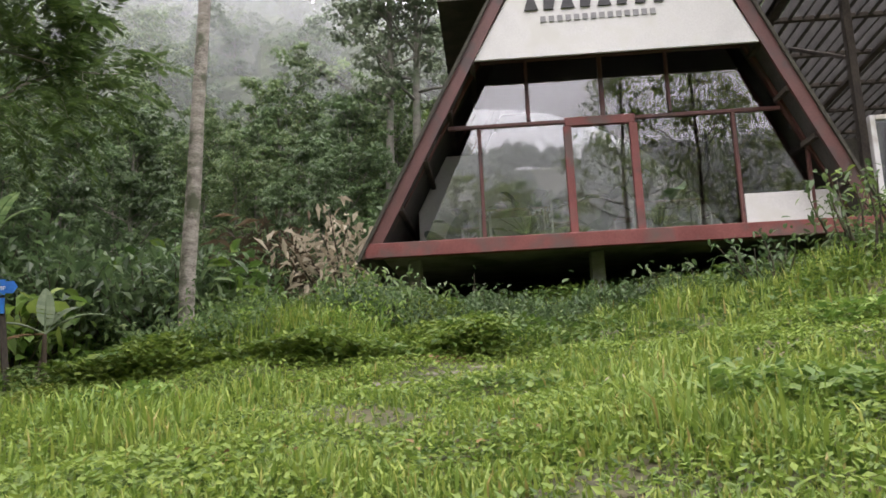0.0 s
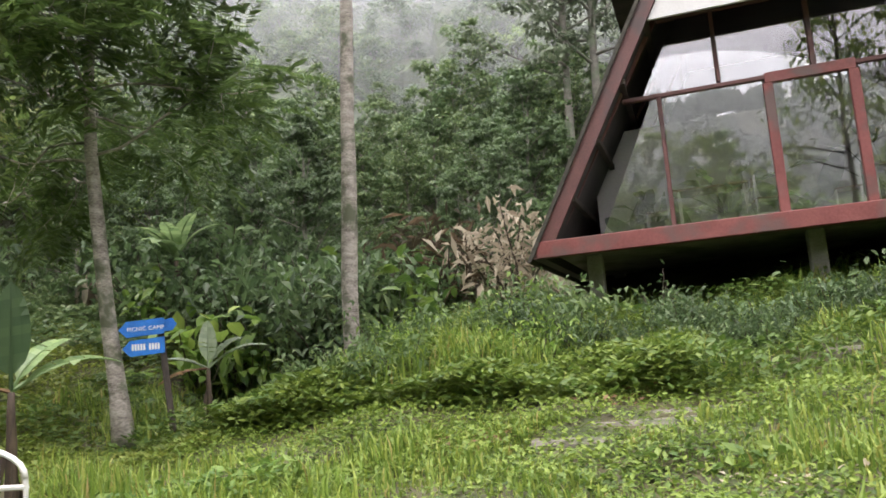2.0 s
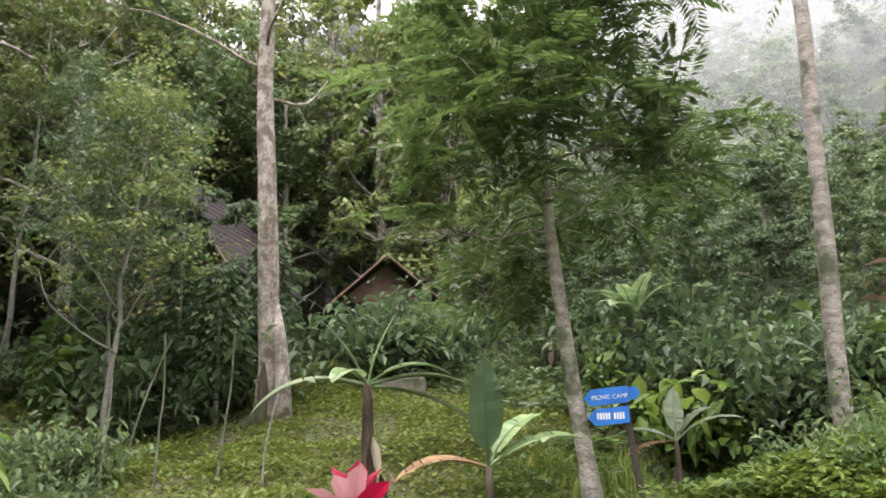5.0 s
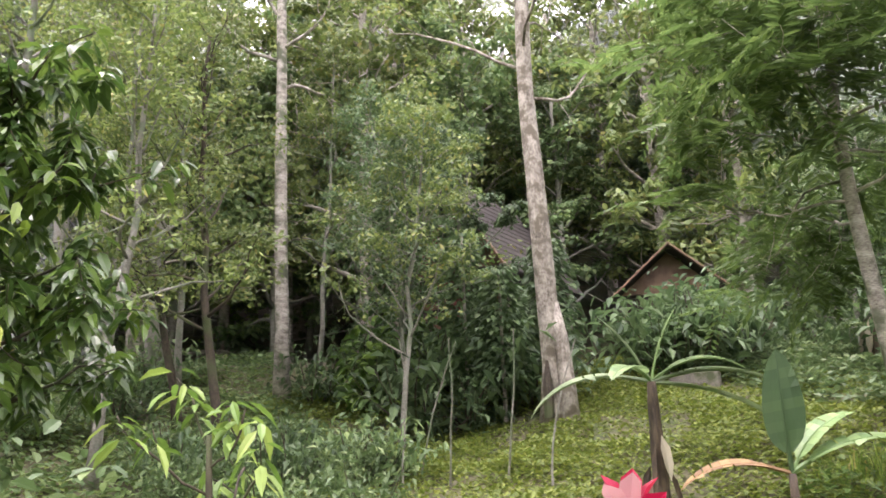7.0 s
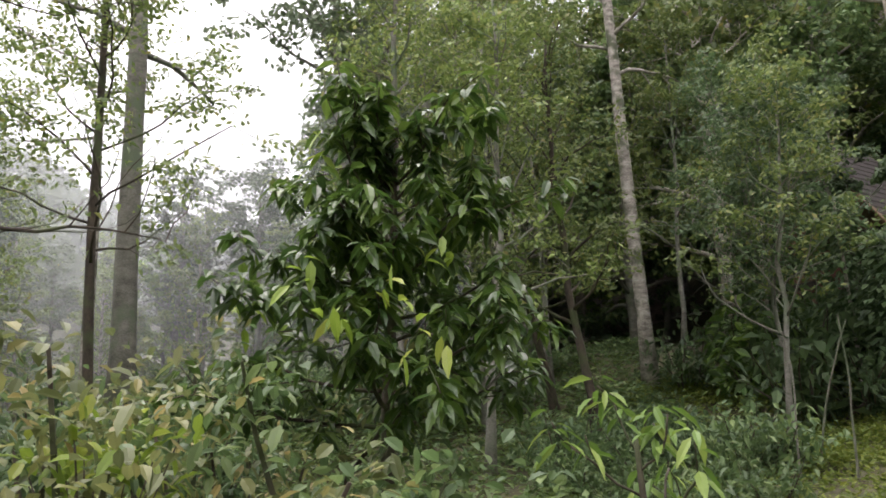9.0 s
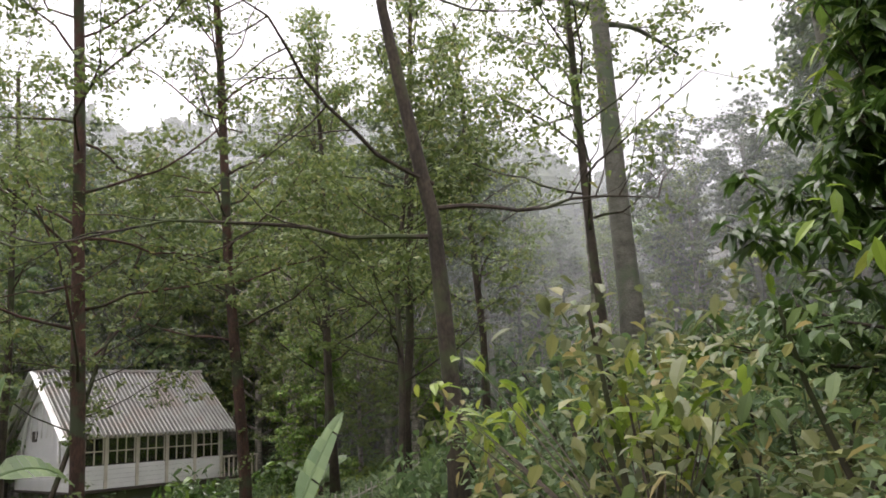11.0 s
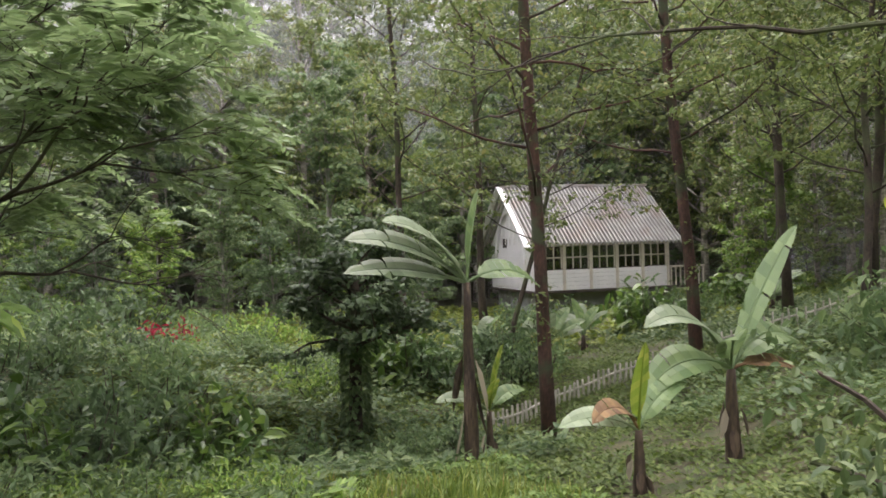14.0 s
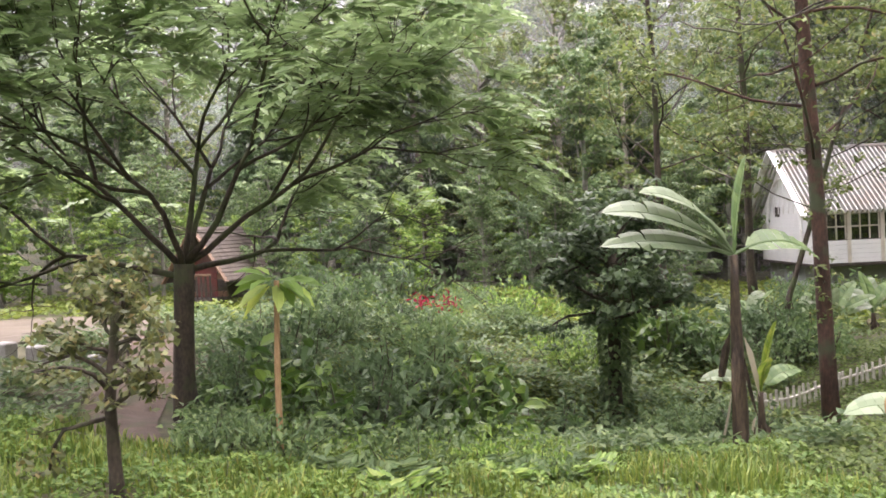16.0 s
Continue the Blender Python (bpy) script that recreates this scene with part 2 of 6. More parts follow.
GLASS, _t, _n, _l, _b = nodes_of("window_glass")
_tr, _gl, _mx, _fr = (_n.new("ShaderNode" + k) for k in ("BsdfTransparent", "BsdfGlossy", "MixShader", "Fresnel"))
_tr.inputs["Color"].default_value = (0.93, 0.95, 0.94, 1)
_gl.inputs["Roughness"].default_value = 0.01
_fr.inputs["IOR"].default_value = 3.0
_l.new(_fr.outputs[0], _mx.inputs[0])
_l.new(_tr.outputs[0], _mx.inputs[1])
_l.new(_gl.outputs[0], _mx.inputs[2])
_l.new(_mx.outputs[0], _n["Material Output"].inputs["Surface"])


# ---- mesh helpers ----
def thing(name, place=(0, 0, 0), label="", category="", group="", kind="", turn=0.0):
    ob = new(name)
    ob.empty_display_size = 0.2
    ob.matrix_basis = pose(*place, 0, 0, turn)
    return tagged(ob, label, category, group, kind)


def raw(name, verts, faces, material, parent=None, label="", smooth=False):
    me = bpy.data.meshes.new(name)
    me.from_pydata(verts if isinstance(verts, list) else verts.tolist(), [], faces if isinstance(faces, list) else faces.tolist())
    me.materials.append(material)
    if smooth:
        me.polygons.foreach_set("use_smooth", [True] * len(me.polygons))
    me.update()
    ob = new(name, me)
    ob.parent = parent
    return tagged(ob, label) if label else ob


def part(name, bm, material, parent, label=""):
    me = bpy.data.meshes.new(name)
    bm.to_mesh(me)
    bm.free()
    me.materials.append(material)
    ob = new(name, me)
    ob.parent = parent
    return tagged(ob, label) if label else ob


def slab(bm, lo, hi, bevel=0.008, m=None):
    """A box with eased edges between two corners."""
    c = [(a + b) / 2 for a, b in zip(lo, hi)]
    s = [abs(b - a) for a, b in zip(lo, hi)]
    got = bmesh.ops.create_cube(bm, size=1.0, matrix=Matrix.Translation(c) @ Matrix.Diagonal((*s, 1)))
    vs = got["verts"]
    if bevel and min(s) > 2.5 * bevel:
        es = list({e for v in vs for e in v.link_edges})
        r = bmesh.ops.bevel(bm, geom=es, offset=bevel, segments=1, affect="EDGES")
        vs = list({v for f in r["faces"] for v in f.verts} | {v for v in vs if v.is_valid})
    if m is not None:
        bmesh.ops.transform(bm, matrix=m, verts=[v for v in vs if v.is_valid])
    return bm


def box(name, lo, hi, material, parent, label="", bevel=0.008, m=None):
    return part(name, slab(bmesh.new(), lo, hi, bevel, m), material, parent, label)


def bar(name, a, b, wide, deep, material, parent, label="", bevel=0.006):
    """A squared timber from a to b."""
    a, b = Vector(a), Vector(b)
    m = Matrix.Translation(a) @ (b - a).to_track_quat("Z", "X").to_matrix().to_4x4()
    return box(name, (-wide / 2, -deep / 2, 0), (wide / 2, deep / 2, (b - a).length), material, parent, label, bevel, m)


def prism(name, outline, y0, y1, material, parent, label=""):
    """An outline in x and z, thick from y0 to y1."""
    bm = bmesh.new()
    a = [bm.verts.new((x, y0, z)) for x, z in outline]
    b = [bm.verts.new((x, y1, z)) for x, z in outline]
    bm.faces.new(a)
    bm.faces.new(b[::-1])
    k = len(a)
    for i in range(k):
        bm.faces.new((a[i], b[i], b[(i + 1) % k], a[(i + 1) % k]))
    bmesh.ops.recalc_face_normals(bm, faces=bm.faces)
    return part(name, bm, material, parent, label)


class Bag:
    """Vertices and faces gathered for one mesh."""

    def __init__(self):
        self.v, self.f, self.n = [], [], 0

    def add(self, v, f):
        self.v.append(np.asarray(v, float).reshape(-1, 3))
        self.f += [[i + self.n for i in q] for q in f]
        self.n += len(self.v[-1])

    def tris(self, v, f):
        self.v.append(v)
        self.f += (np.asarray(f) + self.n).tolist()
        self.n += len(v)

    def mesh(self, name, material, parent=None, label="", smooth=False):
        return raw(name, np.concatenate(self.v), self.f, material, parent, label, smooth)


def tube(bag, pts, radii, sides=7, lumpy=0.0):
    pts = np.asarray(pts, float)
    rings = []
    t = np.gradient(pts, axis=0)
    t /= np.linalg.norm(t, axis=1)[:, None] + 1e-9
    side = np.cross(t, (0.31, 0.87, 0.1))
    side /= np.linalg.norm(side, axis=1)[:, None] + 1e-9
    up = np.cross(t, side)
    ang = np.arange(sides) * 2 * np.pi / sides
    for i in range(len(pts)):
        rad = radii[i] * (1 + lumpy * rng.uniform(-1, 1, sides))
        rings.append(pts[i] + (np.cos(ang) * rad)[:, None] * side[i] + (np.sin(ang) * rad)[:, None] * up[i])
    f = []
    for i in range(len(pts) - 1):
        for j in range(sides):
            k = (j + 1) % sides
            f.append((i * sides + j, i * sides + k, (i + 1) * sides + k, (i + 1) * sides + j))
    f.append(tuple(range(sides))[::-1])
    f.append(tuple((len(pts) - 1) * sides + j for j in range(sides)))
    bag.add(np.concatenate(rings), f)


def unit(v):
    return v / (np.linalg.norm(v, axis=-1, keepdims=True) + 1e-9)


def leaves(bag, p, d, size, wide, fold=0.25, droop=0.0, oval=False):
    """Folded leaf blades at p that point along d."""
    p, d = np.atleast_2d(p), unit(np.atleast_2d(d))
    k = len(p)
    size = np.broadcast_to(size, k)[:, None]
    wide = np.broadcast_to(wide, k)[:, None]
    side = unit(np.cross(d, rng.normal(0, 0.35, (k, 3)) + (0, 0, 1)))
    nor = unit(np.cross(side, d))
    down = np.array((0, 0, -1.0))
    if not oval:
        mid = p + d * size * 0.45
        v = np.stack([p, mid + side * wide / 2 + nor * fold * wide, p + d * size + down * droop * size, mid - side * wide / 2 + nor * fold * wide], 1)
        f = np.array([(0, 1, 2), (0, 2, 3)])
        n = 4
    else:
        m1, m2 = p + d * size * 0.3 + down * droop * size * 0.1, p + d * size * 0.68 + down * droop * size * 0.45
        tip = p + d * size * 0.98 + down * droop * size
        l1, l2 = fold * wide * nor, fold * wide * nor
        v = np.stack([p, m1 + side * wide * 0.46 + l1, m2 + side * wide * 0.42 + l2, tip, m2 - side * wide * 0.42 + l2, m1 - side * wide * 0.46 + l1, m1, m2], 1)
        f = np.array([(0, 1, 6), (6, 1, 2), (6, 2, 7), (7, 2, 3), (0, 6, 5), (6, 4, 5), (6, 7, 4), (7, 3, 4)])
        n = 8
    bag.tris(v.reshape(-1, 3), (f[None] + (np.arange(k) * n)[:, None, None]).reshape(-1, 3))


def fronds(bag, p, d, length, pairs, leaflet, droop=0.5, wide_ratio=0.26):
    """Feathery leaves: two rows of leaflets along a drooping stalk."""
    p, d = np.atleast_2d(p), unit(np.atleast_2d(d))
    for o, w in zip(p, d):
        ln = length * rng.uniform(0.7, 1.25)
        s = np.linspace(0.12, 1, pairs)[:, None]
        at = o + w * s * ln + np.array((0, 0, -1)) * droop * ln * s**2
        side = unit(np.cross(w, (0, 0, 1.0)) + rng.normal(0, 0.12, 3))
        lsize = leaflet * (0.55 + 0.9 * np.sin(np.pi * np.clip(s[:, 0] * 0.85 + 0.1, 0, 1)))
        for sg in (1, -1):
            dd = side * sg + w * 0.45 + np.array((0, 0, -0.28)) + rng.normal(0, 0.1, (pairs, 3))
            leaves(bag, at, dd, lsize, lsize * wide_ratio, 0.1)


def wander(start, way, length, segs, rough=0.25, up=0.0):
    pts, w = [np.array(start, float)], unit(np.array(way, float))
    for _ in range(segs):
        w = unit(w + rng.normal(0, rough, 3) * 0.5 + np.array((0, 0, up)))
        pts.append(pts[-1] + w * length / segs)
    return np.array(pts)


def branching(bag, trunk, r_at, limbs, low, high, length, rise=0.35, twigs=4, twig=0.45, rough=0.35, lift=0.05, thick=0.4, taper=0.5):
    """Limbs and twigs on a trunk; gives points and directions at which leaves grow."""
    trunk = np.asarray(trunk)
    cum = np.r_[0, np.cumsum(np.linalg.norm(np.diff(trunk, axis=0), axis=1))]
    cum /= cum[-1]
    ends, ways = [], []
    az = rng.uniform(0, 6.28)
    for i in range(limbs):
        f = low + (high - low) * (i + rng.uniform(0.1, 0.9)) / limbs
        o = np.array([np.interp(f, cum, trunk[:, c]) for c in range(3)])
        az += 2.4 + rng.uniform(-0.4, 0.4)
        g = (f - low) / max(high - low, 1e-6)
        ln = length * (1 - taper * g) * rng.uniform(0.75, 1.2)
        e = rise + 0.5 * g + rng.uniform(-0.15, 0.15)
        r0 = np.interp(f, [0, 1], r_at) * thick
        pts = wander(o, (math.cos(az) * math.cos(e), math.sin(az) * math.cos(e), math.sin(e)), ln, 6, rough, lift)
        tube(bag, pts, np.linspace(r0, r0 * 0.25 + 0.004, len(pts)), 5)
        for j in range(twigs):
            q = 1 + (j + 1) / (twigs + 0.0) * (len(pts) - 2)
            a = int(min(q, len(pts) - 2))
            o2 = pts[a] + (pts[a + 1] - pts[a]) * (q - a)
            w0 = unit(pts[a + 1] - pts[a])
            w = unit(w0 + rng.normal(0, 0.75, 3))
            tp = wander(o2, w, ln * twig * rng.uniform(0.6, 1.2), 4, rough, lift)
            tube(bag, tp, np.linspace(r0 * 0.3, 0.004, len(tp)), 4)
            ends += [tp[2], tp[3], tp[4]]
            ways += [unit(tp[2] - tp[1]), unit(tp[3] - tp[2]), unit(tp[4] - tp[3])]
        ends.append(pts[-1])
        ways.append(unit(pts[-1] - pts[-2]))
    return np.array(ends), np.array(ways)


def clumps(bag, ends, ways, per, spread, size, wide, droop=0.3, oval=False, hang=-0.25):
    k = len(ends) * per
    p = np.repeat(ends, per, 0) + rng.normal(0, 1, (k, 3)) * np.array((spread, spread, spread * 0.7))
    d = np.repeat(ways, per, 0) * 0.5 + rng.normal(0, 0.7, (k, 3)) + np.array((0, 0, hang))
    s = size * rng.uniform(0.6, 1.3, k)
    leaves(bag, p, d, s, s * wide, 0.18, droop, oval)


def plates(bag, p, nor, size, wide):
    """Leaf blades lying on a crown's surface, their faces turned along nor."""
    nor = unit(nor)
    k = len(p)
    size = np.broadcast_to(size, k)[:, None]
    d = unit(np.cross(nor, rng.normal(0, 1, (k, 3))))
    sd = np.cross(nor, d)
    w = size * wide / 2
    v = np.stack([p - d * size * 0.5, p + sd * w - nor * w * 0.35 - d * size * 0.06, p + d * size * 0.5 - nor * size * 0.14, p - sd * w - nor * w * 0.35 - d * size * 0.06], 1)
    bag.tris(v.reshape(-1, 3), (np.array([(0, 1, 2), (0, 2, 3)])[None] + (np.arange(k) * 4)[:, None, None]).reshape(-1, 3))


def puffs(bag, centres, radius, per, size, wide=0.6, flat=0.65, loose=0.4, up=0.45):
    """Rounded tufts of leaves: lit above, hollow and dark below."""
    centres = np.asarray(centres)
    n = len(centres)
    u = unit(rng.normal(0, 1, (n, per, 3)))
    u[..., 2] = np.where(u[..., 2] < -0.25, -u[..., 2], u[..., 2])
    rad = radius * rng.uniform(0.65, 1.3, (n, 1, 1))
    pos = centres[:, None] + u * rad * np.array((1, 1, flat)) * rng.uniform(0.55, 1.08, (n, per, 1))
    nor = u + np.array((0, 0, up)) + rng.normal(0, loose, u.shape)
    plates(bag, pos.reshape(-1, 3), nor.reshape(-1, 3), size * rng.uniform(0.65, 1.3, n * per), wide)


# ---- ground ----
HILL = [0.627, 0.54, 1.126, 1.719, -0.154, 0.225, -0.565, -0.025, 0.027, 0.072, -0.36, -0.342, 0.096]
SWELLS = [(-2.6, 11.1, 0.55, 2.2), (-6.4, -4.9, 0.6, 3.0), (-15, -7.5, 1.2, 5.0), (-5.2, -11.9, -0.75, 2.5), (-15, 5, -0.7, 4.0), (5.2, -11, -0.5, 3.0),
          (1.8, -17.8, 0.6, 4.0), (0.46, -0.6, -0.35, 1.0), (-4, 0.5, 0.4, 2.5), (-6.8, 12.6, -0.7, 1.8), (-6.3, 12.5, -0.9, 1.3), (-5.2, 11.6, -0.6, 1.6), (0.3, -11.3, -1.2, 2.4), (6, 9.5, 0.4, 2.5), (-6.6, 8.4, -0.45, 2.6), (-5.0, -6.2, -0.4, 2.0)]


def height(x, y):
    x, y = np.asarray(x, float), np.asarray(y, float)
    r = np.hypot(x, y)
    k = np.minimum(1, 21.0 / np.maximum(r, 1e-6))
    u, v = x * k / 12, y * k / 12
    base = sum(c * b for c, b in zip(HILL, (1, u, v, u * u, u * v, v * v, u**3, u * u * v, u * v * v, v**3, u**4, u * u * v * v, v**4)))
    for cx, cy, a, s in SWELLS:
        base = base + a * np.exp(-((x - cx) ** 2 + (y - cy) ** 2) / (s * s))
    az = np.arctan2(y, x)
    north = np.clip(np.sin(az), -1, 1)
    west = np.clip(-np.cos(az), 0, 1)
    gap = np.exp(-((((np.degrees(az) + 360) % 360) - 203) / 13.0) ** 2)
    steep = (1 - 0.55 * gap) * (0.2 + 0.22 * np.clip(north, 0, 1) + 0.18 * west + 0.12 * np.clip(-north, 0, 1))
    begin = 26 + 18 * np.clip(-north, 0, 1)
    far = np.maximum(0, r - begin)
    rise = steep * far**1.25 * 0.55 / (1 + far / 260)
    rise = rise + np.sin(az * 5 + r * 0.02) * np.minimum(far, 60) * 0.05
    rough = 0.05 * np.sin(x * 1.7 + 0.6 * y) * np.sin(y * 1.3 - 0.8 * x) + 0.03 * np.sin(3.1 * x) * np.sin(2.7 * y + 1)
    return base + rise + rough * np.clip(r / 3, 0, 1)


def h(x, y):
    return float(height(x, y))


rings = np.r_[0.0, np.geomspace(0.35, 600, 150)]
spokes = 260
ang = np.arange(spokes) * 2 * np.pi / spokes
gx, gy = rings[:, None] * np.cos(ang), rings[:, None] * np.sin(ang)
gv = np.stack([gx, gy, height(gx, gy)], -1).reshape(-1, 3)
gi = np.arange(len(rings) * spokes).reshape(len(rings), spokes)
gf = np.stack([gi[:-1], gi[1:], np.roll(gi[1:], -1, 1), np.roll(gi[:-1], -1, 1)], -1).reshape(-1, 4)
ground = raw("ground", gv[:, :], gf, SOIL, None, smooth=True)
tagged(ground, "sloping hillside soil with moss and low green growth", "ground", kind="structure")


# ---- the A-shaped cafe on posts ----
FX, BX, TOP = 13.4, 20.5, 13.1          # front plane, back plane, apex height
FLOOR, SKIRT = 3.95, 3.68
APEX = 3.32


def left_x(z):
    return -1.8 + 0.542 * (z - 3.68)


def right_x(z):
    return 7.57 - 0.45 * (z - 3.68)


cafe = thing("cafe_house", (2.8, 16.5, 3.68), "maroon A-frame cafe with glass front on concrete posts", "house")


def settle(ob):
    """Keep a part where it was drawn, in world places."""
    if ob.parent.parent is None:
        ob.matrix_parent_inverse = ob.parent.matrix_basis.inverted()
    return ob


def fascia(side):
    zs = (SKIRT, TOP)
    fx = left_x if side < 0 else right_x
    w = 0.27 * (1 if side < 0 else -1)
    o = [(fx(zs[0]), zs[0]), (fx(zs[1]), zs[1]), (fx(zs[1]) + w, zs[1]), (fx(zs[0]) + w, zs[0])]
    settle(prism("fascia_board", o, FX - 0.07, FX, PAINT_MAROON, cafe))
    # roof slab behind the fascia
    q = 0.2 * (1 if side < 0 else -1)
    o = [(fx(zs[0]) + 0.0, zs[0]), (fx(zs[1]), zs[1]), (fx(zs[1]) + q, zs[1]), (fx(zs[0]) + q, zs[0])]
    settle(prism("roof_slope", o, FX + 0.003, BX, ROOF_DARK, cafe, "dark ribbed roof slope"))
    # mossy upper edge
    o = [(fx(zs[0]) - q * 0.35, zs[0] - 0.05), (fx(zs[1]) - q * 0.35, zs[1]), (fx(zs[1]) - q * 0.02, zs[1]), (fx(zs[0]) - q * 0.02, zs[0] - 0.05)]
    settle(prism("roof_cover", o, FX - 0.12, BX + 0.2, ROOF_MOSS, cafe, "mossy dark roofing"))
    # purlins on the inner side
    for z in (4.6, 5.5, 6.4, 7.3, 8.2):
        x = fx(z) + q * 1.25
        settle(box("purlin", (x - 0.05, FX + 0.05, z - 0.05), (x + 0.05, BX - 0.1, z + 0.05), WOOD_DARK, cafe))
    for y in (14.0, 16.2, 18.4):
        a, b = (fx(SKIRT) + q * 1.4, y, FLOOR), (fx(9.5) + q * 1.4, y, 9.5)
        settle(bar("rafter", a, b, 0.1, 0.12, PAINT_MAROON, cafe))


fascia(-1)
fascia(1)
settle(box("floor_beam", (left_x(SKIRT) + 0.1, FX - 0.1, SKIRT), (right_x(SKIRT) - 0.1, FX + 0.09, FLOOR), PAINT_RED, cafe, "red-brown floor beam with flaking paint", 0.012))
settle(box("floor_slab", (left_x(FLOOR) + 0.2, FX + 0.1, SKIRT + 0.06), (right_x(FLOOR) - 0.2, BX, FLOOR - 0.01), CONCRETE, cafe))
settle(prism("gable_board", [(left_x(7.31) + 0.275, 7.31), (right_x(7.31) - 0.275, 7.31), (right_x(TOP) - 0.25, TOP - 0.4), (left_x(TOP) + 0.25, TOP - 0.4)], FX - 0.03, FX + 0.03, WHITE_BOARD, cafe, "white painted gable board"))
settle(prism("back_wall", [(left_x(FLOOR) + 0.22, FLOOR), (right_x(FLOOR) - 0.22, FLOOR), (right_x(TOP) - 0.2, TOP - 0.5), (left_x(TOP) + 0.2, TOP - 0.5)], BX - 0.15, BX, WHITE_WALL, cafe, "pale back wall"))
settle(box("ceiling_panel", (-0.2, FX + 0.1, 8.6), (5.6, BX - 0.2, 8.68), WOOD_DARK, cafe))
# painted leaf shapes on the low inner wall
settle(box("inner_wall", (-0.9, 15.6, FLOOR), (6.6, 15.7, 6.15), WHITE_WALL, cafe))
for x, z, s, tl in ((-0.1, 4.6, 0.8, 30), (0.5, 4.4, 0.9, -25), (1.5, 4.7, 0.9, 10), (2.2, 4.5, 0.8, -40), (3.1, 4.8, 0.9, 25), (3.7, 4.5, 0.8, -15), (4.8, 5.0, 1.0, 35), (5.3, 4.8, 0.9, -20), (-0.5, 4.3, 0.7, -50), (2.7, 4.4, 0.7, 55)):
    out = []
    for i in range(14):
        a = i / 14 * 2 * math.pi
        px, pz = 0.2 * s * math.sin(a), 0.55 * s * math.cos(a)
        c, sn = math.cos(radians(tl)), math.sin(radians(tl))
        out.append((x + px * c + pz * sn, max(z - px * sn + pz * c, FLOOR + 0.02)))
    settle(prism("painted_leaf", out, 15.585, 15.596, MURAL, cafe))

GY = 14.05
for x, z0, z1, w in ((0.46, FLOOR, 6.2, 0.07), (5.25, FLOOR, 6.2, 0.07), (2.84, 6.3, 7.55, 0.08), (1.42, 6.3, 7.5, 0.06), (4.1, 6.3, 7.5, 0.06), (6.55, FLOOR, 5.4, 0.06)):
    settle(box("mullion", (x - w / 2, GY - 0.05, z0), (x + w / 2, GY + 0.05, z1), PAINT_MAROON, cafe))
settle(box("transom", (left_x(6.2) + 0.3, GY - 0.055, 6.2), (right_x(6.2) - 0.3, GY + 0.055, 6.27), PAINT_MAROON, cafe))
settle(box("head_rail", (left_x(7.5) + 0.3, GY - 0.055, 7.5), (right_x(7.5) - 0.3, GY + 0.055, 7.6), PAINT_MAROON, cafe))
settle(box("sill_rail", (left_x(FLOOR) + 0.4, GY - 0.055, FLOOR), (right_x(FLOOR) - 0.4, GY + 0.055, FLOOR + 0.06), PAINT_MAROON, cafe))
door = settle(box("door", (2.1, GY - 0.07, 6.13), (3.42, GY + 0.06, 6.3), PAINT_RED, cafe, "red-brown framed glass door"))
for x in (2.14, 3.38):
    d = box("door_jamb", (x - 0.075, GY - 0.07, FLOOR + 0.06), (x + 0.075, GY + 0.06, 6.128), PAINT_RED, door)
    settle(d)
for a, b in ((0.5, 2.06), (2.22, 3.3), (3.46, 5.21), (5.29, 6.5)):
    g = settle(box("pane", (a, GY - 0.006, FLOOR + 0.062), (b, GY + 0.006, 6.198 if a != 2.22 else 6.128), GLASS, cafe, "reflecting window pane", 0))
    g.visible_shadow = False
for o in ([(-0.7, FLOOR + 0.062), (0.42, FLOOR + 0.062), (0.42, 6.198), (-0.7 + 0.542 * 1.9, 6.198)], [(0.2, 6.272), (1.38, 6.272), (1.38, 7.49), (0.85, 7.49)], [(1.46, 6.272), (2.79, 6.272), (2.79, 7.49), (1.46, 7.49)], [(2.89, 6.272), (4.06, 6.272), (4.06, 7.49), (2.89, 7.49)], [(4.14, 6.272), (6.1, 6.272), (5.5, 7.49), (4.14, 7.49)]):
    g = settle(prism("pane", o, GY - 0.006, GY + 0.006, GLASS, cafe, "reflecting window pane"))
    g.visible_shadow = False
settle(box("low_panel", (5.3, GY - 0.03, FLOOR + 0.062), (7.0, GY + 0.03, 4.62), WHITE_BOARD, cafe, "white low wall panel"))
for x, y in ((-0.9, 14.3), (2.54, 14.3), (5.9, 14.3), (-0.9, 18.5), (2.54, 18.5), (5.9, 18.5)):
    z = h(x, y)
    settle(box("post", (x - 0.13, y - 0.13, z - 0.3), (x + 0.13, y + 0.13, SKIRT + 0.06), CONCRETE, cafe, "rough concrete post", 0.02))
# sign shapes on the gable
x = 1.43
for k in range(8):
    settle(prism("sign_mark", [(x, 8.22), (x + 0.26, 8.22), (x + 0.16, 8.55), (x + 0.1, 8.55)] if k in (0, 2, 4) else [(x + 0.02, 8.22), (x + 0.2, 8.22), (x + 0.24, 8.38), (x + 0.2, 8.55), (x + 0.04, 8.55)], FX - 0.06, FX - 0.034, INK, cafe))
    x += 0.34
x = 1.72
for k in range(14):
    settle(box("small_sign_mark", (x, FX - 0.05, 7.97 + 0.001 * k), (x + 0.1, FX - 0.034, 8.085 + 0.001 * k), GREY_INK, cafe, bevel=0))
    x += 0.156


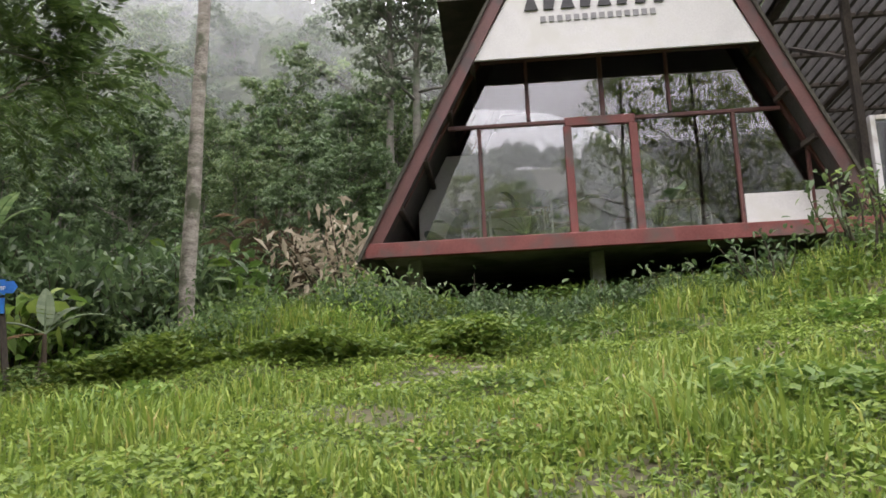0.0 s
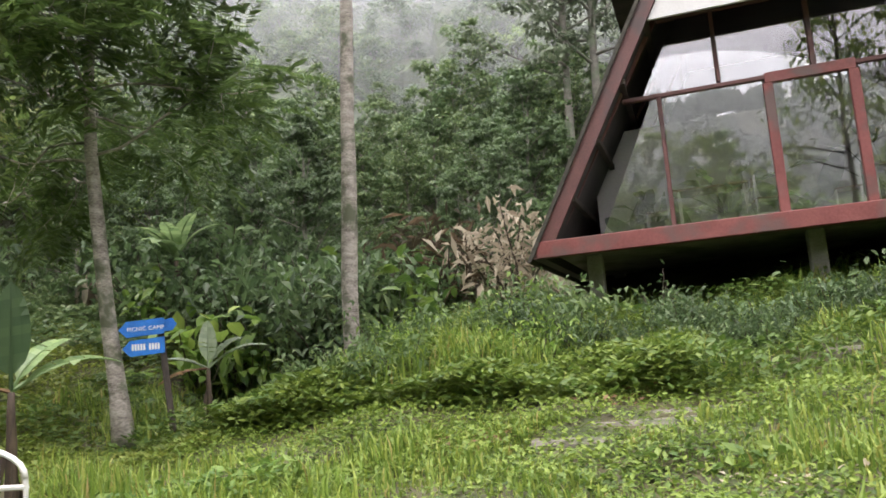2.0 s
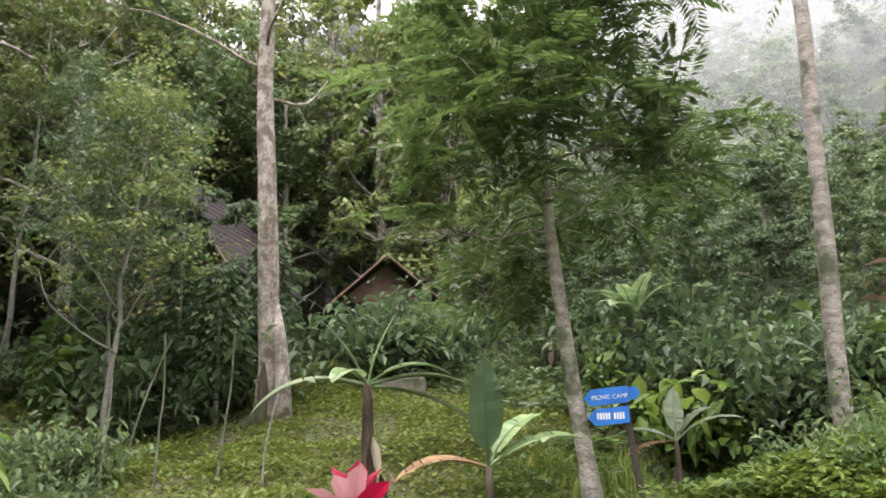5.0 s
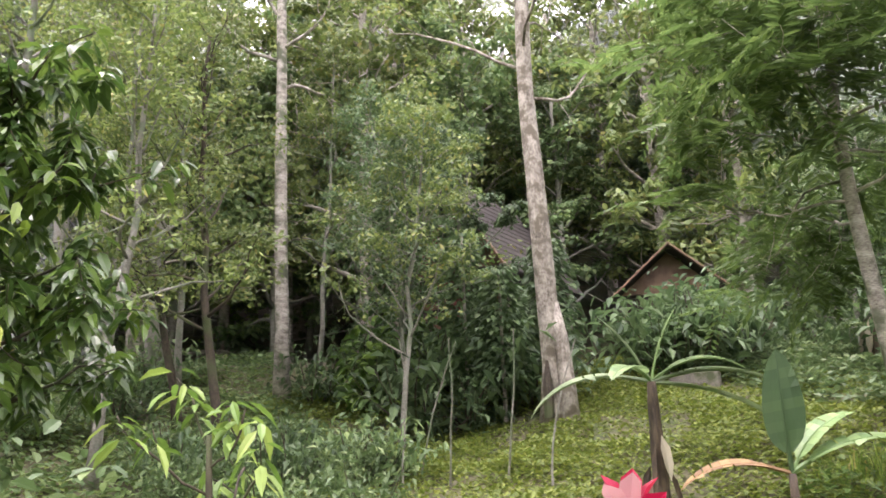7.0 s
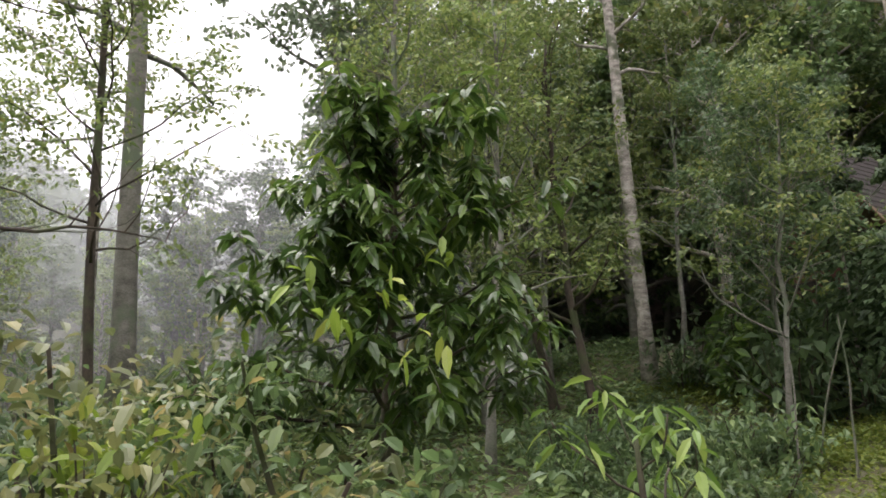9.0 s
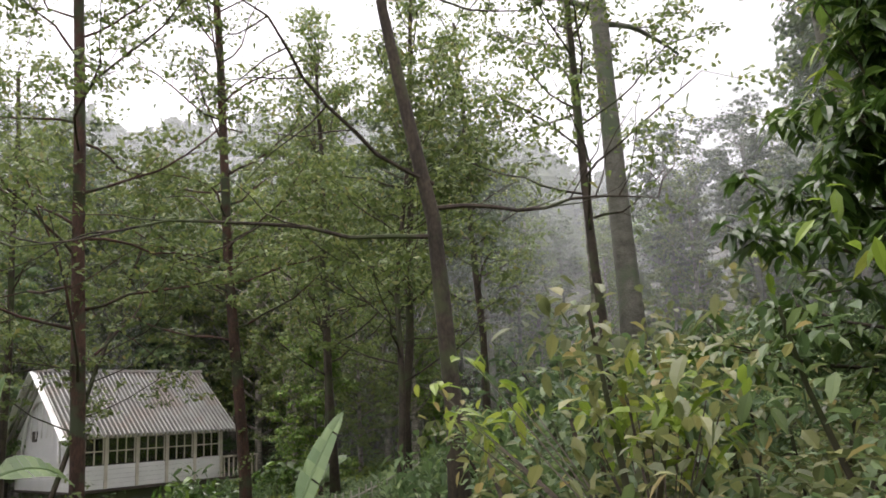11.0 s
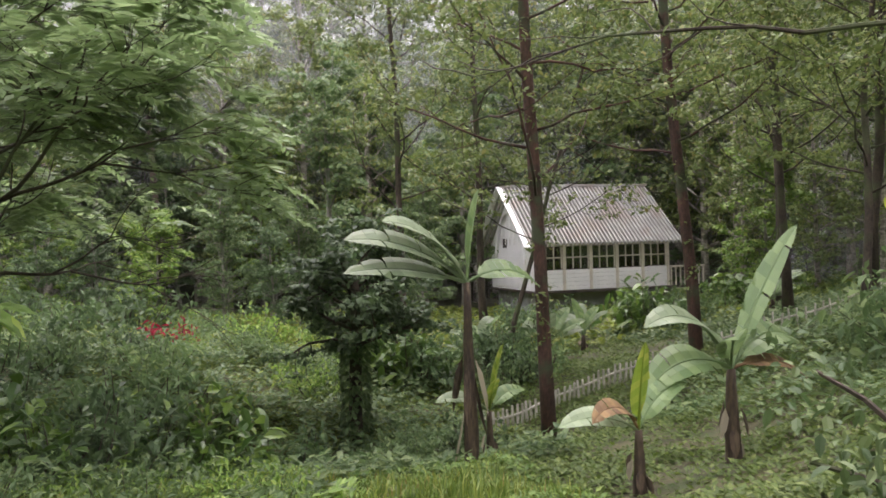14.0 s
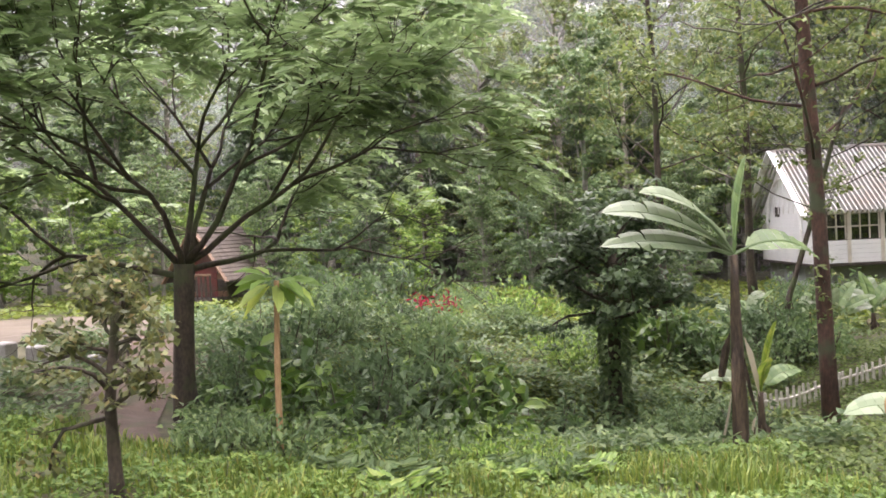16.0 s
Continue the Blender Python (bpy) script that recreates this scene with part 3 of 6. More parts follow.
def cafe_table(x, y):
    t = thing("cafe_table", (x, y, FLOOR), "wooden cafe table with white metal legs", "table", "cafe tables")
    box("tabletop", (-0.6, -0.35, 0.72), (0.6, 0.35, 0.76), WOOD, t)
    for sx in (-0.52, 0.52):
        for sy in (-0.28, 0.28):
            box("leg", (sx - 0.025, sy - 0.025, 0), (sx + 0.025, sy + 0.025, 0.72), WHITE_PAINT, t)
    return t


def cafe_chair(x, y, turn):
    c = thing("cafe_chair", (x, y, FLOOR), "white metal cafe chair with wooden seat", "chair", "cafe chairs", turn=turn)
    box("seat", (-0.2, -0.2, 0.43), (0.2, 0.2, 0.46), WOOD, c)
    for sx in (-0.18, 0.18):
        box("leg", (sx - 0.02, -0.2, 0), (sx + 0.02, -0.16, 0.43), WHITE_PAINT, c)
        box("leg", (sx - 0.02, 0.16, 0), (sx + 0.02, 0.2, 0.85), WHITE_PAINT, c)
    box("backrest", (-0.16, 0.165, 0.7), (0.16, 0.195, 0.84), WOOD, c)
    return c


for x, y in ((1.1, 14.85), (4.1, 14.9)):
    cafe_table(x, y)
for x, y, t in ((1.95, 14.8, 95), (0.2, 14.85, 270), (3.2, 14.8, 260), (4.98, 14.85, 100)):
    cafe_chair(x, y, t)



def potted_plant(x, y, tall, count):
    t = thing("potted_plant", (x, y, FLOOR), "dark broad-leaved potted plant behind the cafe window", "plant", "cafe plants")
    bm = bmesh.new()
    bmesh.ops.create_cone(bm, cap_ends=True, segments=16, radius1=0.13, radius2=0.18, depth=0.34, matrix=Matrix.Translation((0, 0, 0.17)))
    part("pot", bm, CONCRETE, t)
    for k in range(count):
        a, e = k * 2.4, 0.35 + 0.9 * k / count
        o = np.array((0.02 * math.cos(a), 0.02 * math.sin(a), 0.3))
        d = np.array((math.cos(a) * math.cos(e), math.sin(a) * math.cos(e), math.sin(e)))
        p = o + d * tall * 0.55
        b = Bag()
        tube(b, [o, (o + p) / 2 + (0, 0, 0.03), p], [0.012, 0.01, 0.007], 5)
        leaves(b, [p], [d * (1, 1, 0.5)], tall * 0.45, tall * 0.24, 0.15, 0.35, True)
        b.mesh("leaf", LEAF_BANANA_DARK, t)


potted_plant(1.35, 15.25, 1.3, 13)
potted_plant(3.95, 15.3, 1.9, 12)
potted_plant(0.1, 15.2, 0.9, 9)

# pavilion beside the cafe
pav = thing("pavilion", (11, 18, h(11, 18)), "open pavilion with dark corrugated roof and steel purlins", "pavilion")
for i in range(44):
    x = 5.3 + i * 0.3
    settle(bar("roof_rib", (x, 11.2, 9.9), (x, 27, 8.5), 0.292, 0.05 if i % 2 else 0.1, ROOF_DARK, pav))
for k in range(8):
    y = 13.3 + k * 1.8
    z = 9.75 - (y - 13) * 0.089 - 0.12
    settle(box("purlin", (6.2, y - 0.06, z - 0.08), (19, y + 0.06, z + 0.03), WOOD_DARK, pav))
for x in (7.2, 10.4, 13.6, 16.8):
    settle(bar("rafter", (x, 13.1, 9.52), (x, 26.9, 8.28), 0.12, 0.16, WOOD_DARK, pav))
    settle(box("post", (x + 0.9, 15.2, h(x, 15.3) - 0.3), (x + 1.06, 15.36, 9.35), WOOD_DARK, pav))
    settle(bar("brace", (x + 0.98, 15.28, 7.6), (x + 0.98, 18.2, 9.1), 0.08, 0.1, WOOD_DARK, pav))
# dark walls added to block light from behind and beside the open pavilion
settle(box("back_wall", (6.0, 24.6, 3.6), (18.4, 24.8, 8.55), ROOF_MOSS, pav))
settle(box("side_wall", (18.2, 13.2, 3.6), (18.4, 24.59, 8.6), ROOF_MOSS, pav))
settle(box("floor_slab", (7.9, 14.6, 3.3), (18, 24.5, 4.0), CONCRETE, pav))
win = settle(box("window", (8.35, 15.1, 4.0), (9.6, 15.14, 6.2), GLASS, pav, "white framed window", 0))
for a, b in (((8.25, 15.05, 4.0), (8.36, 15.19, 6.3)), ((9.6, 15.05, 4.0), (9.7, 15.19, 6.3)), ((8.365, 15.05, 6.2), (9.595, 15.19, 6.3))):
    settle(box("window_frame", a, b, WHITE_PAINT, win))

# flat stepping slabs in the grass below the cafe
SLABS = [(-0.4, 7.6, 0.8, 0.45, 8), (0.15, 7.95, 0.9, 0.4, -6), (0.6, 8.45, 0.95, 0.42, 10), (1.25, 8.8, 0.6, 0.4, 20), (1.55, 9.5, 0.8, 0.4, -12), (2.3, 9.9, 0.8, 0.4, 5)]
for x, y, sx, sy, t in SLABS:
    s = thing("stepping_slab", (x, y, h(x, y) - 0.05), "worn concrete stepping slab lying in the grass", "paving slab", "stepping slabs", turn=t)
    box("slab", (-sx / 2, -sy / 2, -0.12), (sx / 2, sy / 2, 0.05), MOSS_STONE, s, bevel=0.03)

# ---- signpost ----
sg = thing("signpost", (-5.82, 9.28, h(-5.82, 9.28)), "leaning dark wooden signpost with two blue arrow boards", "sign", turn=36)
sh = 3.02 - h(-5.82, 9.28)
bar("post", (0.12, 0, -0.2), (-0.04, 0, sh), 0.08, 0.08, WOOD_DARK, sg)
for z, ln, nm in ((sh - 0.2, 0.43, 1), (sh - 0.44, 0.39, 0)):
    b = prism("arrow_board", [(0.02, z), (0.02, z + 0.2), (-ln, z + 0.17), (-ln - 0.09, z + 0.07), (-ln, z - 0.03)], -0.075, -0.05, BLUE, sg, "blue arrow board")
    if nm:
        cu = bpy.data.curves.new("board_lettering", "FONT")
        cu.body, cu.size, cu.extrude, cu.space_character = "PICNIC CAMP", 0.072, 0.002, 1.0
        t = new("board_lettering_curve", cu)
        dg = bpy.context.evaluated_depsgraph_get()
        me = bpy.data.meshes.new_from_object(t.evaluated_get(dg))
        bpy.data.objects.remove(t)
        me.materials.append(WHITE_PAINT)
        tx = new("board_lettering", me)
        tx.parent = b
        tx.matrix_basis = pose(-ln + 0.01, -0.079, z + 0.045, 90, -2, 0)
        tagged(tx, "white letters")
    else:
        for k in range(10):
            if k != 5:
                box("letter_bar", (-ln + 0.02 + k * 0.034, -0.08, z + 0.045), (-ln + 0.044 + k * 0.034, -0.0755, z + 0.125), WHITE_PAINT, b, bevel=0)
prism("arrow_board", [(-0.02, sh - 0.17), (0.12, sh - 0.16), (0.17, sh - 0.08), (0.12, sh - 0.0), (-0.02, sh - 0.02)], 0.045, 0.065, BLUE, sg, "blue board end, pale in the light")

# ---- white metal garden gate beside the path ----
gt = thing("garden_rail", (-2.8, 3.9, h(-2.75, 3.9)), "white painted metal garden rail with arched top", "railing", turn=8)
gz = 1.97 - h(-2.75, 3.9)
bg = Bag()
arch = [(-0.32 * math.cos(a), 0, gz - 0.16 + 0.16 * math.sin(a)) for a in np.linspace(0, math.pi, 15)]
tube(bg, arch, [0.014] * 15, 8)
bg.mesh("arched_bar", WHITE_PAINT, gt, smooth=True)
for x in (-0.32, -0.16, 0, 0.16, 0.32):
    b1 = Bag()
    tube(b1, [(x, 0, 0.0), (x, 0, gz - 0.16 + 0.16 * math.sqrt(max(0, 1 - (x / 0.32) ** 2)))], [0.012, 0.012], 6)
    b1.mesh("upright", WHITE_PAINT, gt)
for z in (gz - 0.2, gz - 0.55):
    b1 = Bag()
    tube(b1, [(-0.9, 0, z), (0.33, 0, z)], [0.014, 0.014], 6)
    b1.mesh("rail", WHITE_PAINT, gt)

# ---- white wooden house on a grey base ----
wh = thing("white_house", (-14.7, -30.6, -1.2), "small white wooden house with pale corrugated roof and grey base", "house")
X0, X1, Y0, Y1, Z0, Z1, ZR = -17.75, -11.7, -28.0, -33.2, 0.72, 2.62, 5.1
settle(box("base", (X0 + 0.3, Y1 + 0.2, -2.2), (X1 - 0.2, Y0 - 0.35, Z0 - 0.1), GREY_WALL, wh, "grey rendered base"))
settle(box("deck", (X0 - 1.7, Y1, Z0 - 0.1), (X1 + 0.1, Y0 + 0.1, Z0), WOOD_DARK, wh))
for k in range(5):
    z = Z0 + 0.005 + k * 0.165
    settle(box("plank", (X0, Y0 - 0.05, z), (X1, Y0 + 0.012 * (k % 2), z + 0.158), WHITE_WALL, wh, bevel=0.006))
settle(box("back_wall", (X0, Y1, Z0), (X1, Y1 + 0.1, Z1), WHITE_WALL, wh))
bm = bmesh.new()
ym = (Y0 + Y1) / 2
for side_x in (X1 - 0.1,):
    pts = [(Y0 - 0.06, Z0), (Y1, Z0), (Y1, Z1), (ym, ZR - 0.15), (Y0 - 0.06, Z1)]
    a = [bm.verts.new((side_x, y, z)) for y, z in pts]
    b = [bm.verts.new((side_x + 0.1, y, z)) for y, z in pts]
    bm.faces.new(a), bm.faces.new(b[::-1])
    for i in range(5):
        bm.faces.new((a[i], b[i], b[(i + 1) % 5], a[(i + 1) % 5]))
bmesh.ops.recalc_face_normals(bm, faces=bm.faces)
settle(part("end_wall", bm, WHITE_WALL, wh))
settle(box("end_wall", (X0, Y1 + 0.11, Z0), (X0 + 0.1, Y0 - 0.06, Z1), WHITE_WALL, wh))
settle(box("vent", (X1 + 0.001, -31.6, 2.5), (X1 + 0.03, -31.1, 2.9), WOOD_DARK, wh, "dark louvred vent"))
for k in range(7):
    z = Z0 + 0.12 + k * 0.26
    settle(box("siding_board", (X1 + 0.002, Y1 + 0.05, z), (X1 + 0.018 + 0.008 * (k % 2), Y0 - 0.1, z + 0.25), WHITE_WALL, wh, bevel=0.005))
bga = Bag()
tube(bga, [(X1 + 0.1, ym + 1.75 * math.cos(a), Z0 + 1.0 + 2.3 * math.sin(a)) for a in np.linspace(0, math.pi, 17)], [0.06] * 17, 6)
settle(bga.mesh("gable_arch", WHITE_PAINT, wh, "white painted arch trim"))
for q in np.linspace(-1.5, 1.5, 7):
    settle(box("gable_slat", (X1 + 0.05, ym + q - 0.03, Z0 + 1.9), (X1 + 0.08, ym + q + 0.03, Z0 + 1.0 + 2.3 * math.sqrt(1 - (q / 1.75) ** 2)), WHITE_PAINT, wh))
settle(box("wall_head", (X0, Y0 - 0.06, Z1 - 0.12), (X1, Y0, Z1), CREAM_TRIM, wh))
for x in np.linspace(X0 + 0.06, X1 - 0.06, 6):
    settle(box("corner_post", (x - 0.06, Y0 + 0.014, Z0 - 0.02), (x + 0.06, Y0 + 0.06, Z1), CREAM_TRIM, wh))
xs = np.linspace(X0 + 0.06, X1 - 0.06, 6)
for a, b in zip(xs[:-1], xs[1:]):
    w = settle(box("window", (a + 0.065, Y0 - 0.04, Z0 + 0.86), (b - 0.065, Y0 - 0.03, Z1 - 0.13), GLASS, wh, "wooden casement window", 0))
    for x in np.linspace(a + 0.09, b - 0.09, 4):
        settle(box("window_frame", (x - 0.025, Y0 - 0.028, Z0 + 0.86), (x + 0.025, Y0 + 0.0, Z1 - 0.13), CREAM_TRIM, w))
    settle(box("curtain", (a + 0.08, Y0 - 0.13, Z0 + 0.87), (a + 0.4, Y0 - 0.1, Z1 - 0.14), CREAM_TRIM, w))
    settle(box("curtain", (b - 0.32, Y0 - 0.13, Z0 + 0.87), (b - 0.08, Y0 - 0.1, Z1 - 0.14), CREAM_TRIM, w))
    settle(box("window_bar", (a + 0.07, Y0 - 0.028, Z0 + 1.3), (b - 0.07, Y0 - 0.002, Z0 + 1.35), CREAM_TRIM, w))
# dark sheet added behind the windows; its colour stands for the unlit room
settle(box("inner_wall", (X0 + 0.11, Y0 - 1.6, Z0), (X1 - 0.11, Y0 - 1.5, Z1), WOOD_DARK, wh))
# roof: two slopes of ribbed sheets
for sgn, ye in ((1, Y0 + 0.45), (-1, Y1 - 0.45)):
    n = 40
    for i in range(n):
        xa = X0 - 0.45 + i * (X1 - X0 + 0.9) / n
        w = (X1 - X0 + 0.9) / n
        zz = 0.003 if i % 2 else 0.0
        a, b = Vector((xa + w / 2, ye, Z1 - 0.06 + zz)), Vector((xa + w / 2, ym, ZR + zz))
        settle(bar("roof_sheet", a, b, w * 1.03, 0.05, ROOF_PINK, wh, bevel=0))
settle(box("ridge_cap", (X0 - 0.5, ym - 0.16, ZR), (X1 + 0.5, ym + 0.16, ZR + 0.1), ROOF_PINK, wh))
for sgn, ye in ((1, Y0 + 0.5), (-1, Y1 - 0.5)):
    settle(bar("barge_board", (X1 + 0.5, ye, Z1 - 0.12), (X1 + 0.5, ym, ZR + 0.02), 0.05, 0.24, WHITE_PAINT, wh))
for x in np.linspace(X0 - 1.65, X0 - 0.1, 8):
    settle(box("baluster", (x - 0.03, Y0 - 0.03, Z0), (x + 0.03, Y0 + 0.03, Z0 + 0.75), CREAM_TRIM, wh))
settle(box("balcony_rail", (X0 - 1.7, Y0 - 0.045, Z0 + 0.752), (X0 - 0.02, Y0 + 0.045, Z0 + 0.83), CREAM_TRIM, wh))
for x in (X0 - 1.6, X0 + 0.2):
    settle(box("stilt", (x - 0.07, Y0 - 0.1, -2.2), (x + 0.07, Y0 + 0.04, Z0 - 0.1), WOOD_DARK, wh))


# ---- dark cabins in the trees ----
def cabin(place, turn, wide, deep, wall, rise, label, cover=SHINGLE):
    c = thing("cabin", place, label, "cabin", turn=turn)
    for sx in (-wide / 2 + 0.15, wide / 2 - 0.15):
        for sy in (-deep / 2 + 0.15, deep / 2 - 0.15):
            box("stilt", (sx - 0.09, sy - 0.09, -1.2), (sx + 0.09, sy + 0.09, 0.9), WOOD_DARK, c)
    box("deck", (-wide / 2, -deep / 2 - 0.9, 0.9), (wide / 2, deep / 2, 1.0), WOOD_DARK, c)
    for k in range(int(wall / 0.2)):
        box("log", (-wide / 2, -deep / 2, 1.0 + k * 0.2), (wide / 2, -deep / 2 + 0.1, 1.19 + k * 0.2), WOOD_DARK if k % 3 else WOOD, c)
    box("side_wall", (-wide / 2, -deep / 2 + 0.1, 1.0), (-wide / 2 + 0.1, deep / 2, 1 + wall), WOOD_DARK, c)
    box("side_wall", (wide / 2 - 0.1, -deep / 2 + 0.1, 1.0), (wide / 2, deep / 2, 1 + wall), WOOD_DARK, c)
    box("door", (-0.45, -deep / 2 - 0.04, 1.0), (0.4, -deep / 2 - 0.005, 2.7), PAINT_RED, c, "red-brown wooden door")
    box("deck_rail", (-wide / 2, -deep / 2 - 0.9, 1.75), (wide / 2, -deep / 2 - 0.84, 1.83), WOOD, c)
    for x in np.linspace(-wide / 2 + 0.05, wide / 2 - 0.05, 9):
        box("baluster", (x - 0.03, -deep / 2 - 0.89, 1.0), (x + 0.03, -deep / 2 - 0.85, 1.75), WOOD_DARK, c)
    zt = 1 + wall
    for s in (-1, 1):
        rows = 14
        for k in range(rows):
            f0, f1 = k / rows, (k + 1) / rows
            xa, xb = s * (wide / 2 + 0.5) * (1 - f0), s * (wide / 2 + 0.5) * (1 - f1)
            za, zb = zt - 0.35 + (rise + 0.35) * f0, zt - 0.35 + (rise + 0.35) * f1
            bm = bmesh.new()
            vs = [bm.verts.new(q) for q in ((xa, -deep / 2 - 0.7, za), (xa, deep / 2 + 0.5, za), (xb, deep / 2 + 0.5, zb), (xb, -deep / 2 - 0.7, zb), (xa, -deep / 2 - 0.7, za + 0.05), (xa, deep / 2 + 0.5, za + 0.05), (xb, deep / 2 + 0.5, zb + 0.02), (xb, -deep / 2 - 0.7, zb + 0.02))]
            for q in ((0, 1, 2, 3), (4, 5, 6, 7), (0, 1, 5, 4), (2, 3, 7, 6), (0, 3, 7, 4), (1, 2, 6, 5)):
                bm.faces.new([vs[i] for i in q])
            bmesh.ops.recalc_face_normals(bm, faces=bm.faces)
            part("roof_course", bm, cover, c)
        bar("barge_board", (s * (wide / 2 + 0.5), -deep / 2 - 0.73, zt - 0.36), (0, -deep / 2 - 0.73, zt + rise), 0.05, 0.2, WOOD, c)
    prism("gable", [(-wide / 2, zt), (wide / 2, zt), (0, zt + rise - 0.1)], -deep / 2, -deep / 2 + 0.08, WOOD, c)
    return c


cabin((-21.3, 10.3, h(-21.3, 10.3) - 0.6), 40, 3.0, 4.0, 2.2, 2.6, "dark wooden cabin with steep shingled roof among trees")
cabin((-20.4, 15.8, 3.7), 60, 2.8, 3.4, 1.9, 1.3, "dark log cabin on stilts with red-brown door")
cabin((9.6, -26.2, h(9.6, -26.2) - 0.7), 165, 1.5, 1.8, 0.9, 1.5, "small brown thatched hut in the garden", THATCH)

# concrete block below the cabin
blk = thing("concrete_block", (-13.6, 11.6, h(-13.6, 11.6)), "low grey concrete block at the top of the lawn", "block", turn=50)
box("block", (-0.5, -0.3, -0.4), (0.5, 0.3, 0.2), MOSS_STONE, blk, bevel=0.04)


# ---- trees ----
def spine(base, top, bend=0.1, segs=9):
    """A trunk line with a slight wander between two points."""
    a, b = np.array(base, float), np.array(top, float)
    t = np.linspace(0, 1, segs)[:, None]
    p = a + (b - a) * t
    w = np.cumsum(rng.normal(0, bend / segs, (segs, 3)), 0)
    w -= w[0] + (w[-1] - w[0]) * t
    w[:, 2] = 0
    return p + w


def tree(name, trunk, r0, r1, bark, leaf, label, category="tree", group="", limbs=9, low=0.4, high=1.0, length=2.0, rise=0.35, twigs=4, twig=0.45, grow=None, rough=0.35, lift=0.05, sides=10, flare=1.5, thick=0.45, taper=0.5):
    trunk = np.asarray(trunk, float)
    base = trunk[0].copy()
    local = trunk - base
    t = thing(name, base, label, category, group)
    bg = Bag()
    k = len(local)
    rad = np.linspace(r0, r1, k)
    rad[0] *= flare
    root = local.copy()
    root[0] = root[0] - (0, 0, 0.35)
    tube(bg, root, rad, sides, 0.06)
    bg.mesh("trunk", bark, t, smooth=True)
    lb = Bag()
    ends, ways = branching(lb, local, (r0, r1), limbs, low, high, length, rise, twigs, twig, rough, lift, thick, taper)
    lb.mesh("branchwork", bark, t, smooth=True)
    cr = Bag()
    grow(cr, ends, ways)
    cr.mesh("crown", leaf, t)
    return t


def foot(x, y, dz=0.0):
    return (x, y, h(x, y) + dz)


def small_leaves(per=10, spread=0.35, size=0.14, wide=0.45, droop=0.2, hang=-0.25, oval=False):
    return lambda bag, e, w: clumps(bag, e, w, per, spread, size, wide, droop, oval, hang)


def tufts(per=36, radius=0.5, size=0.2, wide=0.6, flat=0.65, share=0.5, loose=0.4):
    def go(bag, e, w):
        e = e[rng.uniform(0, 1, len(e)) < share]
        puffs(bag, e + rng.normal(0, radius * 0.25, e.shape), radius, per, size, wide, flat, loose)
    return go


def feathers(per=3, length=0.7, pairs=12, leaflet=0.13, droop=0.45):
    def go(bag, e, w):
        n = len(e) * per
        d = np.repeat(w, per, 0) * 0.6 + rng.normal(0, 0.6, (n, 3)) + np.array((0, 0, 0.15))
        fronds(bag, np.repeat(e, per, 0) + rng.normal(0, 0.08, (n, 3)), d, length, pairs, leaflet, droop)
    return go


# slender pale tree beside the cafe
tree("pale_tree", spine(foot(-4.5, 12.0), (-4.2, 12.1, 8.9), 0.15), 0.14, 0.1, BARK_PALE, LEAF_FERN, "slender tree with pale ringed trunk and forked top", limbs=6, low=0.97, high=1.0, length=4.0, rise=1.0, twigs=5, grow=lambda b, e, w: feathers(3, 0.8, 11, 0.15, 0.2)(b, e[e[:, 2] > 7.6], w[e[:, 2] > 7.6]), thick=0.75, taper=0.1)
# feathery tree in front of the gully
t2 = spine((-6.22, 9.05, h(-6.22, 9.05)), (-6.5, 8.85, 5.2), 0.1, 6).tolist() + [(-6.47, 8.8, 6.3), (-6.4, 8.9, 7.6), (-6.3, 8.9, 9.0)]
tree("feathery_tree", t2, 0.12, 0.05, BARK_PALE, LEAF_FERN, "young tree with feathery fern-like leaves and grey trunk", limbs=26, low=0.45, high=1.0, length=1.95, rise=0.12, twigs=7, twig=0.5, grow=feathers(2, 0.74, 13, 0.15, 0.36), lift=-0.01, thick=0.28, taper=0.15)
# old pale trunk with a hollow
old = tree("old_pale_tree", spine(foot(-13.2, 8.2), (-13.25, 8.1, 15.5), 0.35, 14), 0.23, 0.11, BARK_BLOTCH, LEAF_OLIVE, "tall old tree with blotched pale trunk and hollow base", limbs=14, low=0.5, high=1.0, length=3.2, rise=0.4, twigs=5, grow=tufts(24, 0.42, 0.15, 0.5, 0.5, 0.6, 0.5), flare=1.6, thick=0.25)
bg = Bag()
tube(bg, [(0.35, 0.1, -0.3), (0.33, 0.1, 0.7), (0.24, 0.08, 1.5), (0.12, 0.05, 2.2)], [0.2, 0.15, 0.14, 0.08], 8, 0.12)
bg.mesh("buttress", BARK_BLOTCH, old, smooth=True)
# the hollow is a solid piece; dark bark colour gives its inner shade
bg = Bag()
tube(bg, [(0.2, -0.24, 0.05), (0.2, -0.235, 0.6), (0.16, -0.2, 1.1)], [0.09, 0.1, 0.03], 7)
bg.mesh("hollow", BARK_DARK, old, "dark piece on the trunk standing for a shaded hollow")

